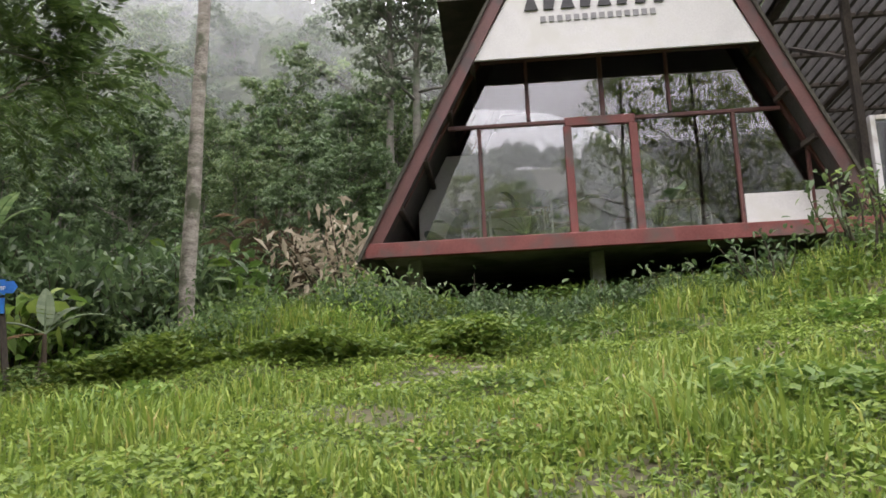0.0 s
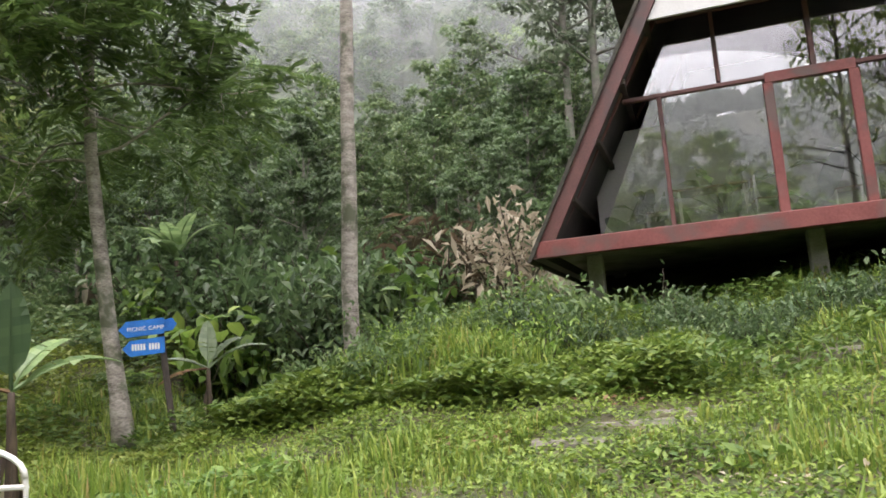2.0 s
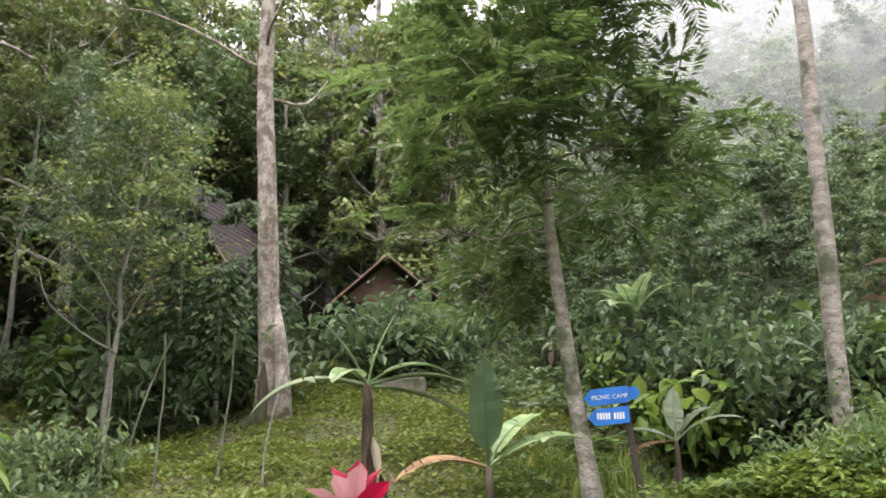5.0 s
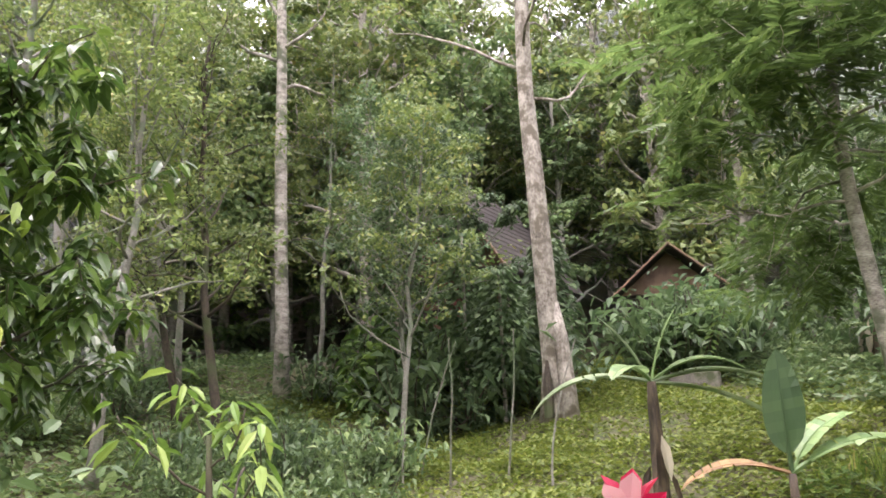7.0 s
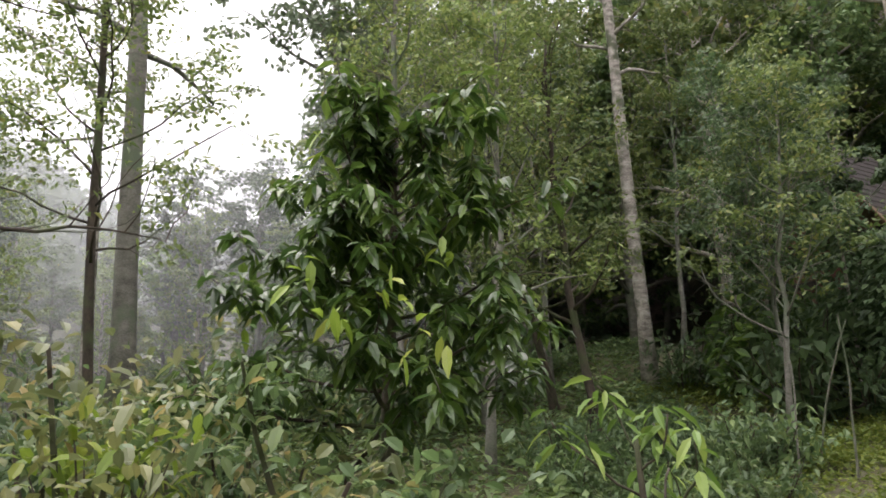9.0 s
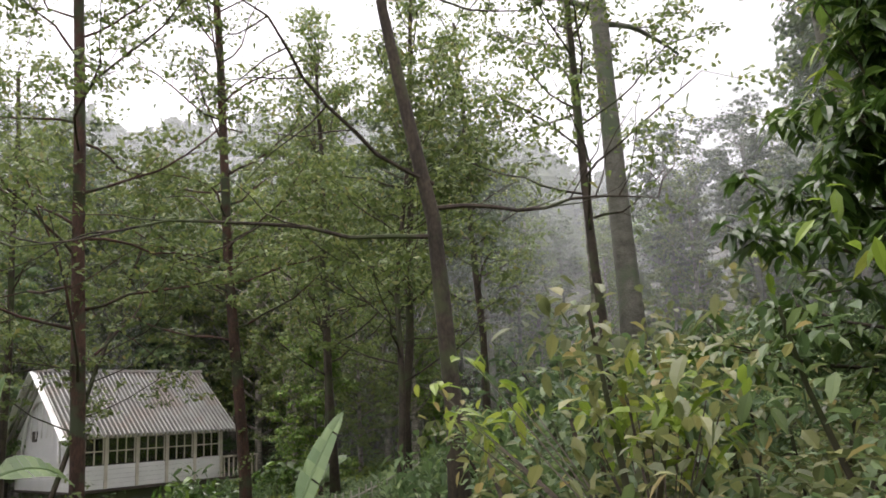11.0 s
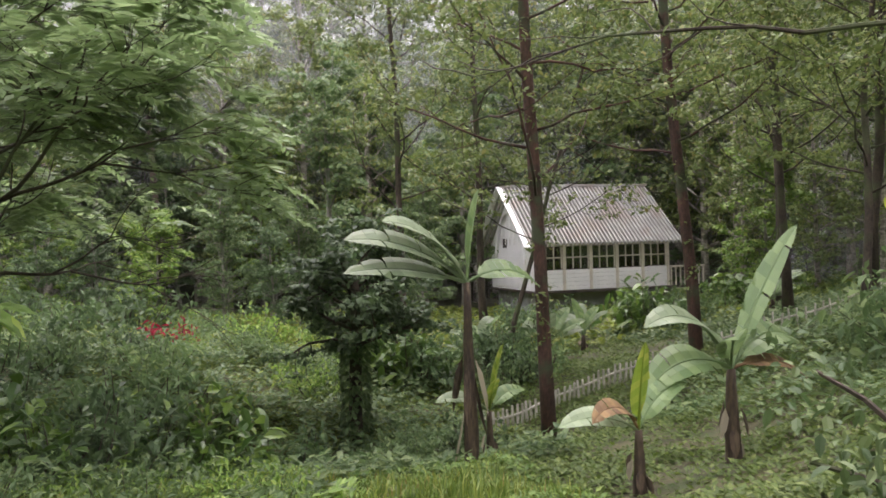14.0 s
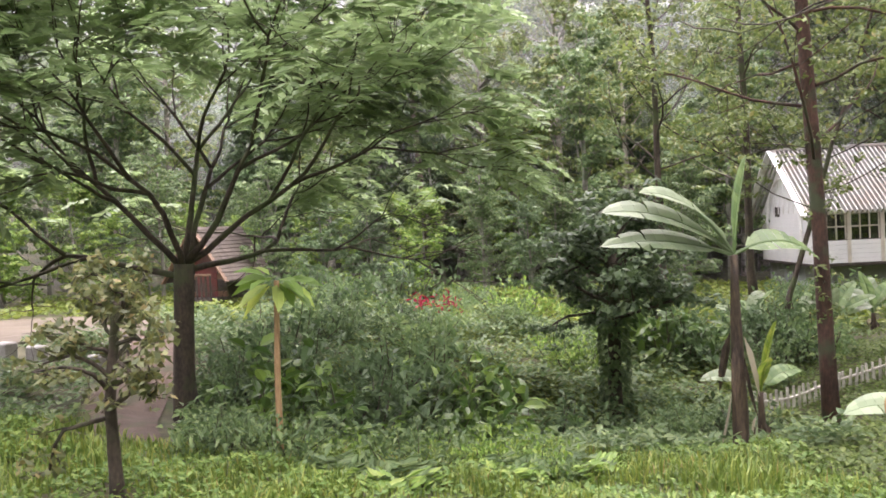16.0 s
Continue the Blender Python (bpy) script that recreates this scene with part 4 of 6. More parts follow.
# straight grey trees of the wood to the west
for x, y, top, r, ln in ((-17.65, 3.7, 17, 0.17, 2.6), (-15.4, -7.5, 19, 0.27, 3.6), (-18.4, -10.2, 18, 0.15, 2.6), (-21, -1.5, 17, 0.2, 3), (-22, 0.3, 16, 0.17, 3), (-22.5, -0.6, 16, 0.13, 3), (-19.5, 0.9, 15, 0.2, 2.8)):
    tree("grey_tree", spine(foot(x, y), (x + 0.1, y - 0.15, h(x, y) + top), 0.3, 12), r, r * 0.45, BARK_PALE if r < 0.19 else BARK_GREY, LEAF_OLIVE, "tall straight tree with pale grey lichened trunk", group="grey wood trees", limbs=15, low=0.42, high=1.0, length=ln, rise=0.35, twigs=5, grow=tufts(24, 0.44, 0.16, 0.55, 0.5, 0.6, 0.5), flare=1.3)
# thin crooked trees between them
for (x, y), (dx, dy), top, r, lf in (((-13.6, 2.2), (0.5, -0.4), 7.5, 0.09, LEAF_OLIVE), ((-15.8, 1.6), (0.2, -1.2), 6.5, 0.09, LEAF_OLIVE), ((-17.2, 6.6), (0.3, -1.0), 6.5, 0.1, LEAF_DEEP), ((-13.5, -1.2), (0.3, 0.2), 9, 0.13, LEAF_OLIVE), ((-15.0, 5.8), (0.2, 0.1), 6, 0.05, LEAF_DEEP), ((-12.2, 0.4), (0.3, 0.5), 8.0, 0.08, LEAF_OLIVE), ((-13.6, 5.3), (0.2, 0.5), 6.0, 0.06, LEAF_OLIVE), ((-14.9, 0.2), (0.4, 0.3), 9.0, 0.07, LEAF_OLIVE), ((-19.6, 4.8), (0.2, 0.4), 8.5, 0.07, LEAF_OLIVE), ((-16.5, -1.5), (0.2, 0.4), 9.5, 0.08, LEAF_OLIVE), ((-17.5, 1.5), (0.2, -0.4), 9.5, 0.08, LEAF_OLIVE)):
    tree("crooked_tree", spine(foot(x, y), (x + dx, y + dy, h(x, y) + top), 0.6, 9), r, r * 0.3, BARK_DARK if r == 0.09 else BARK_GREY, lf, "thin crooked tree with sparse olive leaves", group="crooked trees", limbs=20, low=0.28, high=1.0, length=1.9, rise=0.4, twigs=4, grow=tufts(22, 0.38, 0.11, 0.5, 0.55, 0.8, 0.5), thick=0.5)

# dark leaning tree with a long horizontal limb
dk = tree("dark_leaning_tree", [foot(-6.4, -4.85), (-6.38, -4.87, 2.6), (-6.33, -4.92, 4.0), (-6.3, -4.97, 4.9), (-6.15, -5.12, 6.0), (-5.95, -5.32, 7.6), (-5.75, -5.55, 10.0), (-5.6, -5.7, 15)], 0.115, 0.05, BARK_DARK, LEAF_OLIVE, "dark leaning tree with scaly bark and long bare limbs", limbs=13, low=0.5, high=1.0, length=3.2, rise=0.3, twigs=5, grow=tufts(20, 0.34, 0.12, 0.5, 0.45, 0.6, 0.5), rough=0.4, thick=0.35)
bg = Bag()
ends, ways = [], []
for way, ln, z in (((0.75, -0.6, 0.06), 4.6, 3.75), ((-0.75, 0.35, 0.2), 3.0, 4.1), ((0.6, -0.5, 0.35), 3.6, 4.4)):
    pts = wander((0.08, -0.1, z), way, ln, 9, 0.36, 0.02)
    tube(bg, pts, np.linspace(0.033, 0.007, 10), 6)
    for j in range(3, 10):
        tp = wander(pts[j], unit(np.array(way) + rng.normal(0, 0.6, 3)), 1.4, 5, 0.4, 0.0)
        tube(bg, tp, np.linspace(0.012, 0.003, 6), 4)
        ends += [tp[3], tp[5]]
        ways += [unit(tp[3] - tp[2]), unit(tp[5] - tp[4])]
bg.mesh("long_limb", BARK_DARK, dk, "bare crooked limb")
cr = Bag()
clumps(cr, np.array(ends), np.array(ways), 5, 0.3, 0.12, 0.45)
cr.mesh("limb_foliage", LEAF_OLIVE, dk)

plan_s = np.random.default_rng(11)
# reddish trunks on the lawn before the white house
for base, top, r in (((-5.2, -11.75, -1.15), (-4.5, -12.0, 17.5), 0.13), ((-9.65, -13.9, -0.1), (-8.9, -14.6, 18), 0.14)):
    rd = tree("reddish_tree", spine(base, top, 0.3, 12), r, r * 0.45, BARK_RED, LEAF_OLIVE, "tall thin tree with reddish brown scaly trunk and light foliage", group="reddish trees", limbs=38, low=0.24, high=1.0, length=3.0, rise=0.22, twigs=5, grow=tufts(30, 0.44, 0.12, 0.5, 0.4, 0.8, 0.5), flare=1.2, thick=0.28)
    p = np.array(base) + (np.array(top) - np.array(base)) * plan_s.uniform(0.06, 0.45, 46)[:, None]
    sb = Bag()
    puffs(sb, p + plan_s.normal(0, 0.12, p.shape), 0.17, 12, 0.1, 0.5, 0.9)
    settle(sb.mesh("sprout_foliage", LEAF_OLIVE, rd, "leafy sprouts along the trunk"))
for x, y, dx, top, r in ((-6.4, -17.5, -3.0, 9, 0.07), (-10.2, -9.8, -0.8, 8, 0.08), (-12.5, -12, -1, 13, 0.12), (-13.8, -16, 0.4, 13, 0.12), (-7.2, -21, 0.3, 13, 0.12), (-16, -19, 0.3, 13, 0.12), (-12.5, -6.5, 0.3, 12, 0.1), (-18.5, -14.5, 0.4, 14, 0.13), (-4.6, -20, 0.3, 12, 0.11)):
    tree("thin_dark_tree", spine(foot(x, y), (x + dx, y, h(x, y) + top), 0.4, 9), r, r * 0.4, BARK_DARK, LEAF_OLIVE, "thin dark-stemmed tree with light olive foliage", group="thin dark trees", limbs=24, low=0.28, high=1.0, length=2.8, rise=0.35, twigs=5, grow=tufts(24, 0.46, 0.14, 0.5, 0.42, 0.75, 0.5), thick=0.35)

# drooping trees behind the walk, mirrored in the cafe windows
for x, y, top in ((6.2, -3.6, 13), (9.8, -5.5, 15), (2.2, -26.5, 14), (12.5, -9.0, 13)):
    tree("drooping_tree", spine(foot(x, y), (x + 0.4, y - 0.3, h(x, y) + top), 0.4, 9), 0.13, 0.05, BARK_DARK, LEAF_OLIVE, "tall thin tree with drooping olive leaves", group="drooping trees", limbs=18, low=0.5, high=1.0, length=3.2, rise=0.25, twigs=4, grow=small_leaves(11, 0.3, 0.24, 0.4, hang=-0.7), rough=0.4, thick=0.5)

# broad spreading tree over the garden
rt = thing("spreading_tree", foot(5.1, -10.9), "broad spreading tree with dark limbs and feathery grey-green crown", "tree")
zc = 2.3 - h(5.1, -10.9)
bg = Bag()
tube(bg, [(0, 0, -0.4), (0.0, 0, 0.7), (-0.05, 0, 1.6), (-0.1, 0, zc)], [0.24, 0.17, 0.15, 0.16], 10, 0.05)
bg.mesh("trunk", BARK_DARK, rt, smooth=True)
bg, cr = Bag(), Bag()
ends, ways = [], []


def ramify(o, way, ln, rad, level):
    pts = wander(o, way, ln, 5, 0.22, 0.015)
    tube(bg, pts, np.linspace(rad, rad * 0.62, 6), 7 if level < 2 else 4)
    w = unit(pts[-1] - pts[-2])
    if level >= 2:
        for i in (1, 2, 3, 4, 5):
            ends.append(pts[i])
            ways.append(unit(unit(pts[i] - pts[i - 1]) + rng.normal(0, 0.4, 3)))
    if level == 4:
        return
    kids = 3 if level < 3 else 4
    turn = rng.uniform(0, 6.28)
    side = unit(np.cross(w, (0.1, 0.2, 1)))
    up = np.cross(side, w)
    for k in range(kids):
        a = turn + k * 6.283 / kids
        spread = 0.62 if level else 0.7
        q = unit(w + spread * (math.cos(a) * side + math.sin(a) * up) * rng.uniform(0.7, 1.2) + np.array((0, 0, 0.04)))
        q[2] *= 0.85
        ramify(pts[-1] if k else pts[-2], q, ln * rng.uniform(0.68, 0.9), rad * 0.6, level + 1)


for az, e, ln in ((178, 48, 2.2), (185, 22, 2.1), (100, 60, 1.8), (20, 50, 1.8), (5, 25, 1.9), (250, 50, 1.8), (150, 72, 2.0), (215, 30, 2.0)):
    a, e = radians(az), radians(e)
    ramify((-0.08, 0, zc - 0.25 + 0.3 * rng.uniform()), np.array((math.cos(a) * math.cos(e), math.sin(a) * math.cos(e), math.sin(e))), ln, 0.056, 0)
bg.mesh("branchwork", BARK_DARK, rt, smooth=True)
ends, ways = np.array(ends), np.array(ways)
keep = (ends[:, 2] > zc + 0.9) & (rng.uniform(0, 1, len(ends)) < 0.42)
flat_ways = ways[keep] * (1, 1, 0.4)
fronds(cr, ends[keep] + rng.normal(0, 0.06, flat_ways.shape), unit(flat_ways) + rng.normal(0, 0.3, flat_ways.shape) * (1, 1, 0.6), 0.62, 8, 0.2, 0.42, 0.34)
cr.mesh("crown", LEAF_RAIN, rt)

# vine-covered round tree over the ravine
tree("vine_clad_tree", spine(foot(-1.9, -12.7, -0.1), (-1.95, -12.7, 2.35), 0.15, 7), 0.13, 0.08, BARK_DARK, LEAF_DEEP, "low round tree with vine-covered trunk and drooping crown", limbs=24, low=0.55, high=1.0, length=1.55, rise=0.25, twigs=5, grow=tufts(26, 0.24, 0.13, 0.55, 0.7, 0.8, 0.4), lift=-0.07)
vine = Bag()
k = 600
a, z = rng.uniform(0, 6.28, k), rng.uniform(0, 1.8, k)
p = np.stack([-1.9 + np.cos(a) * 0.2, -12.7 + np.sin(a) * 0.2, z + h(-1.9, -12.7)], 1)
leaves(vine, p, np.stack([np.cos(a), np.sin(a), -0.8 + 0 * a], 1), 0.13, 0.1)
vt = thing("climbing_vine", foot(-1.9, -12.7), "dense climbing vine round the tree trunk", "vine")
settle(vine.mesh("vine_foliage", LEAF_MID, vt))

# small knotty garden tree by the path
tree("knotty_garden_tree", spine(foot(3.4, -5.1), (3.35, -5.2, 2.2), 0.15, 7), 0.06, 0.035, BARK_DARK, LEAF_YELLOW, "small knotty garden tree with mottled leaves", limbs=16, low=0.42, high=1.0, length=0.75, rise=0.45, twigs=4, grow=tufts(12, 0.13, 0.085, 0.5, 0.8, 0.8, 0.6), rough=0.6, flare=1.5, thick=0.5)
# papaya-like pole plant
pp_ = thing("bare_pole_plant", foot(2.7, -7.5), "bare tan stem with a few drooping leaves on top", "plant")
pz_ = 2.15 - h(2.7, -7.5)
bg = Bag()
tube(bg, [(0, 0, -0.3), (-0.02, 0, pz_ * 0.5), (-0.06, -0.02, pz_)], [0.04, 0.035, 0.03], 8, 0.06)
bg.mesh("stem", POLE_WOOD, pp_)
bg = Bag()
d = np.stack([np.cos(np.arange(16) * 2.4), np.sin(np.arange(16) * 2.4), rng.uniform(-0.5, 0.6, 16)], 1)
leaves(bg, np.tile((-0.06, -0.02, pz_), (16, 1)) + unit(d) * 0.12, d, 0.42, 0.16, 0.1, 0.3, True)
bg.mesh("foliage", LEAF_FRESH, pp_)
bg = Bag()
d = np.array([(0.9, 0.1, -0.3), (-0.9, 0.2, -0.4), (0.6, 0.5, -0.5)])
leaves(bg, np.tile((-0.06, -0.02, pz_), (3, 1)) + d * 0.1, d, 0.4, 0.2, 0.1, 0.3, True)
bg.mesh("yellow_foliage", LEAF_LIME, pp_, "yellowing leaves")


# ---- foreground broad-leaved tree and bushes ----
def leaf_tuft(bag, ends, ways, per, size, wide, hang=-0.6, droop=0.35, spread=0.06):
    k = len(ends) * per
    d = np.repeat(ways, per, 0) * 0.35 + rng.normal(0, 0.62, (k, 3)) + np.array((0, 0, hang * 0.6))
    s = size * rng.uniform(0.7, 1.2, k)
    leaves(bag, np.repeat(ends, per, 0) + rng.normal(0, spread, (k, 3)), d, s, s * wide, 0.14, droop, True)


def rosettes(bag, ends, per, size, wide, dip=0.45):
    """Leaves that spread from each shoot and bow down, their faces up."""
    k = len(ends) * per
    a = rng.uniform(0, 6.283, len(ends)).repeat(per) + np.tile(np.arange(per) * 2.4, len(ends)) + rng.normal(0, 0.25, k)
    d = np.stack([np.cos(a), np.sin(a), rng.uniform(-1.2, 0.5, k) * dip * 1.6 - 0.1], 1)
    s = size * rng.uniform(0.65, 1.2, k)
    p = np.repeat(ends, per, 0) + np.array((0, 0, 1.0)) * rng.uniform(-0.06, 0.06, (k, 1)) + unit(d) * 0.02
    leaves(bag, p, d, s, s * wide, 0.16, 0.4, True)


bt = tree("broad_leaved_tree", spine(foot(-4.15, 0.4), (-4.15, 0.5, 4.5), 0.12, 9), 0.055, 0.02, BARK_DARK, LEAF_GLOSS, "young tree with large glossy drooping leaves", limbs=38, low=0.44, high=0.94, length=0.98, rise=0.2, twigs=5, twig=0.4, grow=lambda b, e, w: rosettes(b, e[rng.uniform(0, 1, len(e)) < np.clip(1.25 - 0.28 * (e[:, 2] - 1.6), 0.35, 1)], 8, 0.128, 0.42), thick=0.4, taper=0.5, flare=1.2)
lime = Bag()
for q in ((-3.25, 0.6, 3.32), (-3.2, 0.35, 3.2), (-3.4, 0.15, 3.42), (-3.3, 0.8, 3.05), (-3.9, 0.1, 4.35), (-3.45, -0.2, 3.3), (-3.7, 0.75, 3.6)):
    leaf_tuft(lime, np.array([q]), np.array([(0.4, 0.2, 0.1)]), 6, 0.12, 0.4)
settle(lime.mesh("new_foliage", LEAF_LIME, bt, "pale lime new leaves"))
tree("slim_branch_tree", spine(foot(-3.5, 1.75), (-3.4, 1.7, 2.58), 0.1, 6), 0.03, 0.012, BARK_DARK, LEAF_FRESH, "sapling with light green drooping leaves", limbs=6, low=0.6, high=1.0, length=0.5, rise=0.3, twigs=2, grow=lambda b, e, w: rosettes(b, e[::2], 5, 0.13, 0.34))


def bush(name, place, radius, tall, leaf, size, wide, label, count=420, oval=True, category="bush", group="", stems=9):
    t = thing(name, place, label, category, group)
    st, lf = Bag(), Bag()
    ends, ways = [], []
    for k in range(stems):
        a = k * 2.4 + rng.uniform(-0.4, 0.4)
        rr = radius * math.sqrt((k + 0.5) / stems)
        top = np.array((math.cos(a) * rr, math.sin(a) * rr, tall * rng.uniform(0.65, 1.0) * (1 - 0.35 * (rr / radius) ** 2)))
        pts = wander((top[0] * 0.15, top[1] * 0.15, -0.15), top, np.linalg.norm(top) * 1.05, 7, 0.25, 0.02)
        tube(st, pts, np.linspace(0.016, 0.004, 8) * max(1, tall), 4)
        for j in range(2, 8):
            for _ in range(2):
                e = pts[j] + rng.normal(0, radius * 0.14, 3)
                ends.append(e)
                ways.append(unit(pts[j] - pts[j - 1] + rng.normal(0, 0.5, 3)))
    per = max(1, count // len(ends))
    k = len(ends) * per
    d = np.repeat(np.array(ways), per, 0) * 0.5 + rng.normal(0, 0.6, (k, 3)) + np.array((0, 0, 0.0))
    s = size * rng.uniform(0.6, 1.25, k)
    leaves(lf, np.repeat(np.array(ends), per, 0) + rng.normal(0, radius * 0.12, (k, 3)), d, s, s * wide, 0.15, 0.25, oval)
    st.mesh("stem", BARK_DARK, t)
    lf.mesh("foliage", leaf, t)
    return t


for x, y, r, tall, lf, n in ((-2.6, -0.35, 0.85, 2.45, LEAF_YELLOW, 6200), (-3.0, 0.3, 0.8, 2.25, LEAF_MID, 3600), (-3.4, -1.2, 0.8, 2.55, LEAF_MID, 3800), (-4.6, -1.9, 0.9, 2.5, LEAF_MID, 3600), (-2.7, 0.55, 0.6, 1.9, LEAF_MID, 2600), (-4.4, -0.7, 0.9, 2.6, LEAF_YELLOW, 3600), (-2.6, 0.9, 0.6, 1.2, LEAF_MID, 700), (-3.6, 1.5, 0.7, 1.1, LEAF_DEEP, 700)):
    bush("mottled_bush", foot(x, y, -0.05), r, tall, lf, 0.09, 0.5, "bush with mottled green and yellowing leaves", n, group="mottled bushes", stems=14)
lb = thing("lime_leaved_shrub", foot(-2.1, -0.15), "shrub with bright lime-yellow young leaves", "bush")
bgl = Bag()
e = rng.normal(0, 1, (15, 3)) * (0.16, 0.2, 0.1) + (-2.3, -0.25, 2.55)
leaf_tuft(bgl, e, unit(rng.normal(0, 0.4, (15, 3)) + (0, 0, 1)), 7, 0.13, 0.36, 0.3, 0.3)
e2 = rng.normal(0, 1, (9, 3)) * (0.12, 0.14, 0.12) + (-2.5, -1.15, 2.6)
leaf_tuft(bgl, e2, unit(rng.normal(0, 0.4, (9, 3)) + (0, 0, 1)), 6, 0.12, 0.36, 0.1, 0.3)
e = np.concatenate([e, e2])
settle(bgl.mesh("foliage", LEAF_LIME, lb))
bgl = Bag()
for q in e:
    tube(bgl, [(-2.1 + 0.02 * rng.normal(), -0.15, h(-2.1, -0.15) - 0.05), (-2.15, -0.17, 2.0), q], [0.008, 0.006, 0.003], 4)
settle(bgl.mesh("stem", BARK_DARK, lb))

# red and cream cordyline in the flower bed
cd = thing("red_cordyline", foot(-3.22, 3.62), "red and pink broad-leaved cordyline plant", "plant")
cz = 2.12 - h(-3.22, 3.62)
bg = Bag()
tube(bg, [(0, 0, -0.1), (0.02, 0, cz)], [0.022, 0.018], 6)
bg.mesh("stem", BARK_DARK, cd)
for k in range(15):
    a = k * 2.4
    e = 0.2 + 0.075 * k
    d = np.array([(math.cos(a) * math.cos(e), math.sin(a) * math.cos(e), math.sin(e))])
    bg = Bag()
    leaves(bg, np.array([(0, 0, cz - 0.14 + 0.01 * k)]) + d * 0.03, d, 0.36 - 0.007 * k, 0.12, 0.22, 0.12, True)
    bg.mesh("leaf", LEAF_PINK if k % 3 == 1 else LEAF_RED, cd)


# ---- banana plants ----
def banana_leaf(parent, root, az, e, length, wide, bend, leaf, torn=0.15):
    n = 13
    s = np.linspace(0, 1, n)
    out = np.array((math.cos(az), math.sin(az), 0))
    ang = e - bend * s**1.3
    step = length / (n - 1)
    mid = np.array(root) + np.concatenate([[np.zeros(3)], np.cumsum((np.cos(ang)[:, None] * out + np.sin(ang)[:, None] * np.array((0, 0, 1)))[:-1] * step, 0)])
    side = np.cross(out, (0, 0, 1))
    lay = 0.5 if parent.matrix_basis.translation.y < 0 else 0.15
    tilt = lay if side @ (np.array((0.3, 1.2, 0)) - np.array(parent.matrix_basis.translation)) < 0 else -lay
    side = side * math.cos(tilt) + np.array((0, 0, 1)) * math.sin(tilt)
    prof = wide / 2 * np.clip(np.sin(np.pi * np.clip((s - 0.16) / 0.84, 0, 1) ** 0.75), 0, 1) ** 0.6
    b = Bag()
    up = np.cross(side, np.gradient(mid, axis=0))
    up = unit(up)
    for sg in (1, -1):
        for i in range(2, n - 1):
            w0, w1 = prof[i], prof[i + 1]
            sag0, sag1 = (rng.uniform(-0.3, 0.05) if rng.uniform() < torn else 0.22), 0.22
            gap = 0.86 if rng.uniform() < torn else 1.0
            a0, a1 = mid[i], mid[i] + (mid[i + 1] - mid[i]) * gap
            m0, m1 = a0 + side * sg * w0 * 0.5 + up[i] * w0 * 0.12, a1 + side * sg * w1 * 0.5 + up[i] * w1 * 0.12
            o0, o1 = a0 + side * sg * w0 + up[i] * w0 * sag0 * 0.6, a1 + side * sg * w1 + up[i] * w1 * sag1 * 0.6
            b.add([a0, a1, m1, m0, o1, o0], [(0, 1, 2, 3), (3, 2, 4, 5)])
    tube(b, mid, np.linspace(0.03, 0.005, n) * min(1.0, length / 1.4), 5)
    bo = b.mesh("leaf", leaf, parent)
    return bo


def banana(place, tall, radius, leaf_list, label, lean=(0, 0), group="banana plants"):
    t = thing("banana_plant", place, label, "banana plant", group)
    bg = Bag()
    zs = np.linspace(-0.2, tall, 8)
    pts = np.stack([lean[0] * (zs / tall) ** 2, lean[1] * (zs / tall) ** 2, zs], 1)
    tube(bg, pts, np.linspace(radius * 1.25, radius * 0.55, 8), 9, 0.1)
    bg.mesh("stem", STEM, t, smooth=True)
    for k in range(6):
        a = k * 1.1
        b2 = Bag()
        z = tall * rng.uniform(0.3, 0.7)
        p0 = np.array((math.cos(a) * radius, math.sin(a) * radius, z))
        leaves(b2, [p0], [(math.cos(a) * 0.25, math.sin(a) * 0.25, -1)], tall * 0.3, radius * 1.3, 0.2, 0.1, True)
        b2.mesh("dry_sheath", LEAF_PALE if k % 3 == 0 else STEM, t)
    for az, e, ln, wd, bend, lf in leaf_list:
        banana_leaf(t, pts[-1], radians(az), radians(e), ln, wd, radians(bend), lf)
    return t


G, PL, DD, LM = LEAF_BANANA, LEAF_BANANA_PALE, LEAF_BANANA_DEAD, LEAF_LIME
# azimuths: 0 east, 90 north
banana(foot(-2.68, -8.4, -0.05), 2.2 - h(-2.68, -8.4), 0.085, [(12, 38, 1.8, 0.62, 48, PL), (15, 58, 1.5, 0.55, 62, PL), (190, 25, 1.2, 0.5, 80, G), (170, 84, 1.2, 0.5, 8, G), (12, 18, 1.7, 0.5, 30, PL)], "banana plant with wide pale drooping leaves on the lawn")
banana(foot(-3.0, -8.6, -0.05), 0.75, 0.06, [(170, 80, 0.9, 0.28, 10, LM), (0, 40, 0.8, 0.25, 70, PL), (200, 45, 0.7, 0.25, 70, G), (90, 70, 0.6, 0.22, 40, LM)], "young banana sucker with bright upright leaf")
banana(foot(-4.94, -6.16, -0.05), 1.25 - h(-4.94, -6.16), 0.085, [(190, 62, 1.9, 0.32, 18, G), (15, 60, 1.55, 0.42, 95, PL), (195, 45, 1.3, 0.5, 95, G), (10, 25, 1.3, 0.5, 85, G), (180, 15, 1.1, 0.26, 70, DD), (60, 60, 0.9, 0.36, 80, G)], "banana plant with torn leaves and brown fringe")
banana(foot(-3.6, -5.8, -0.05), 0.7, 0.07, [(20, 60, 0.8, 0.26, 120, DD), (190, 60, 0.8, 0.3, 70, G), (0, 30, 0.9, 0.3, 60, PL), (100, 84, 0.9, 0.26, 8, LM)], "small banana plant with withered hanging leaf")
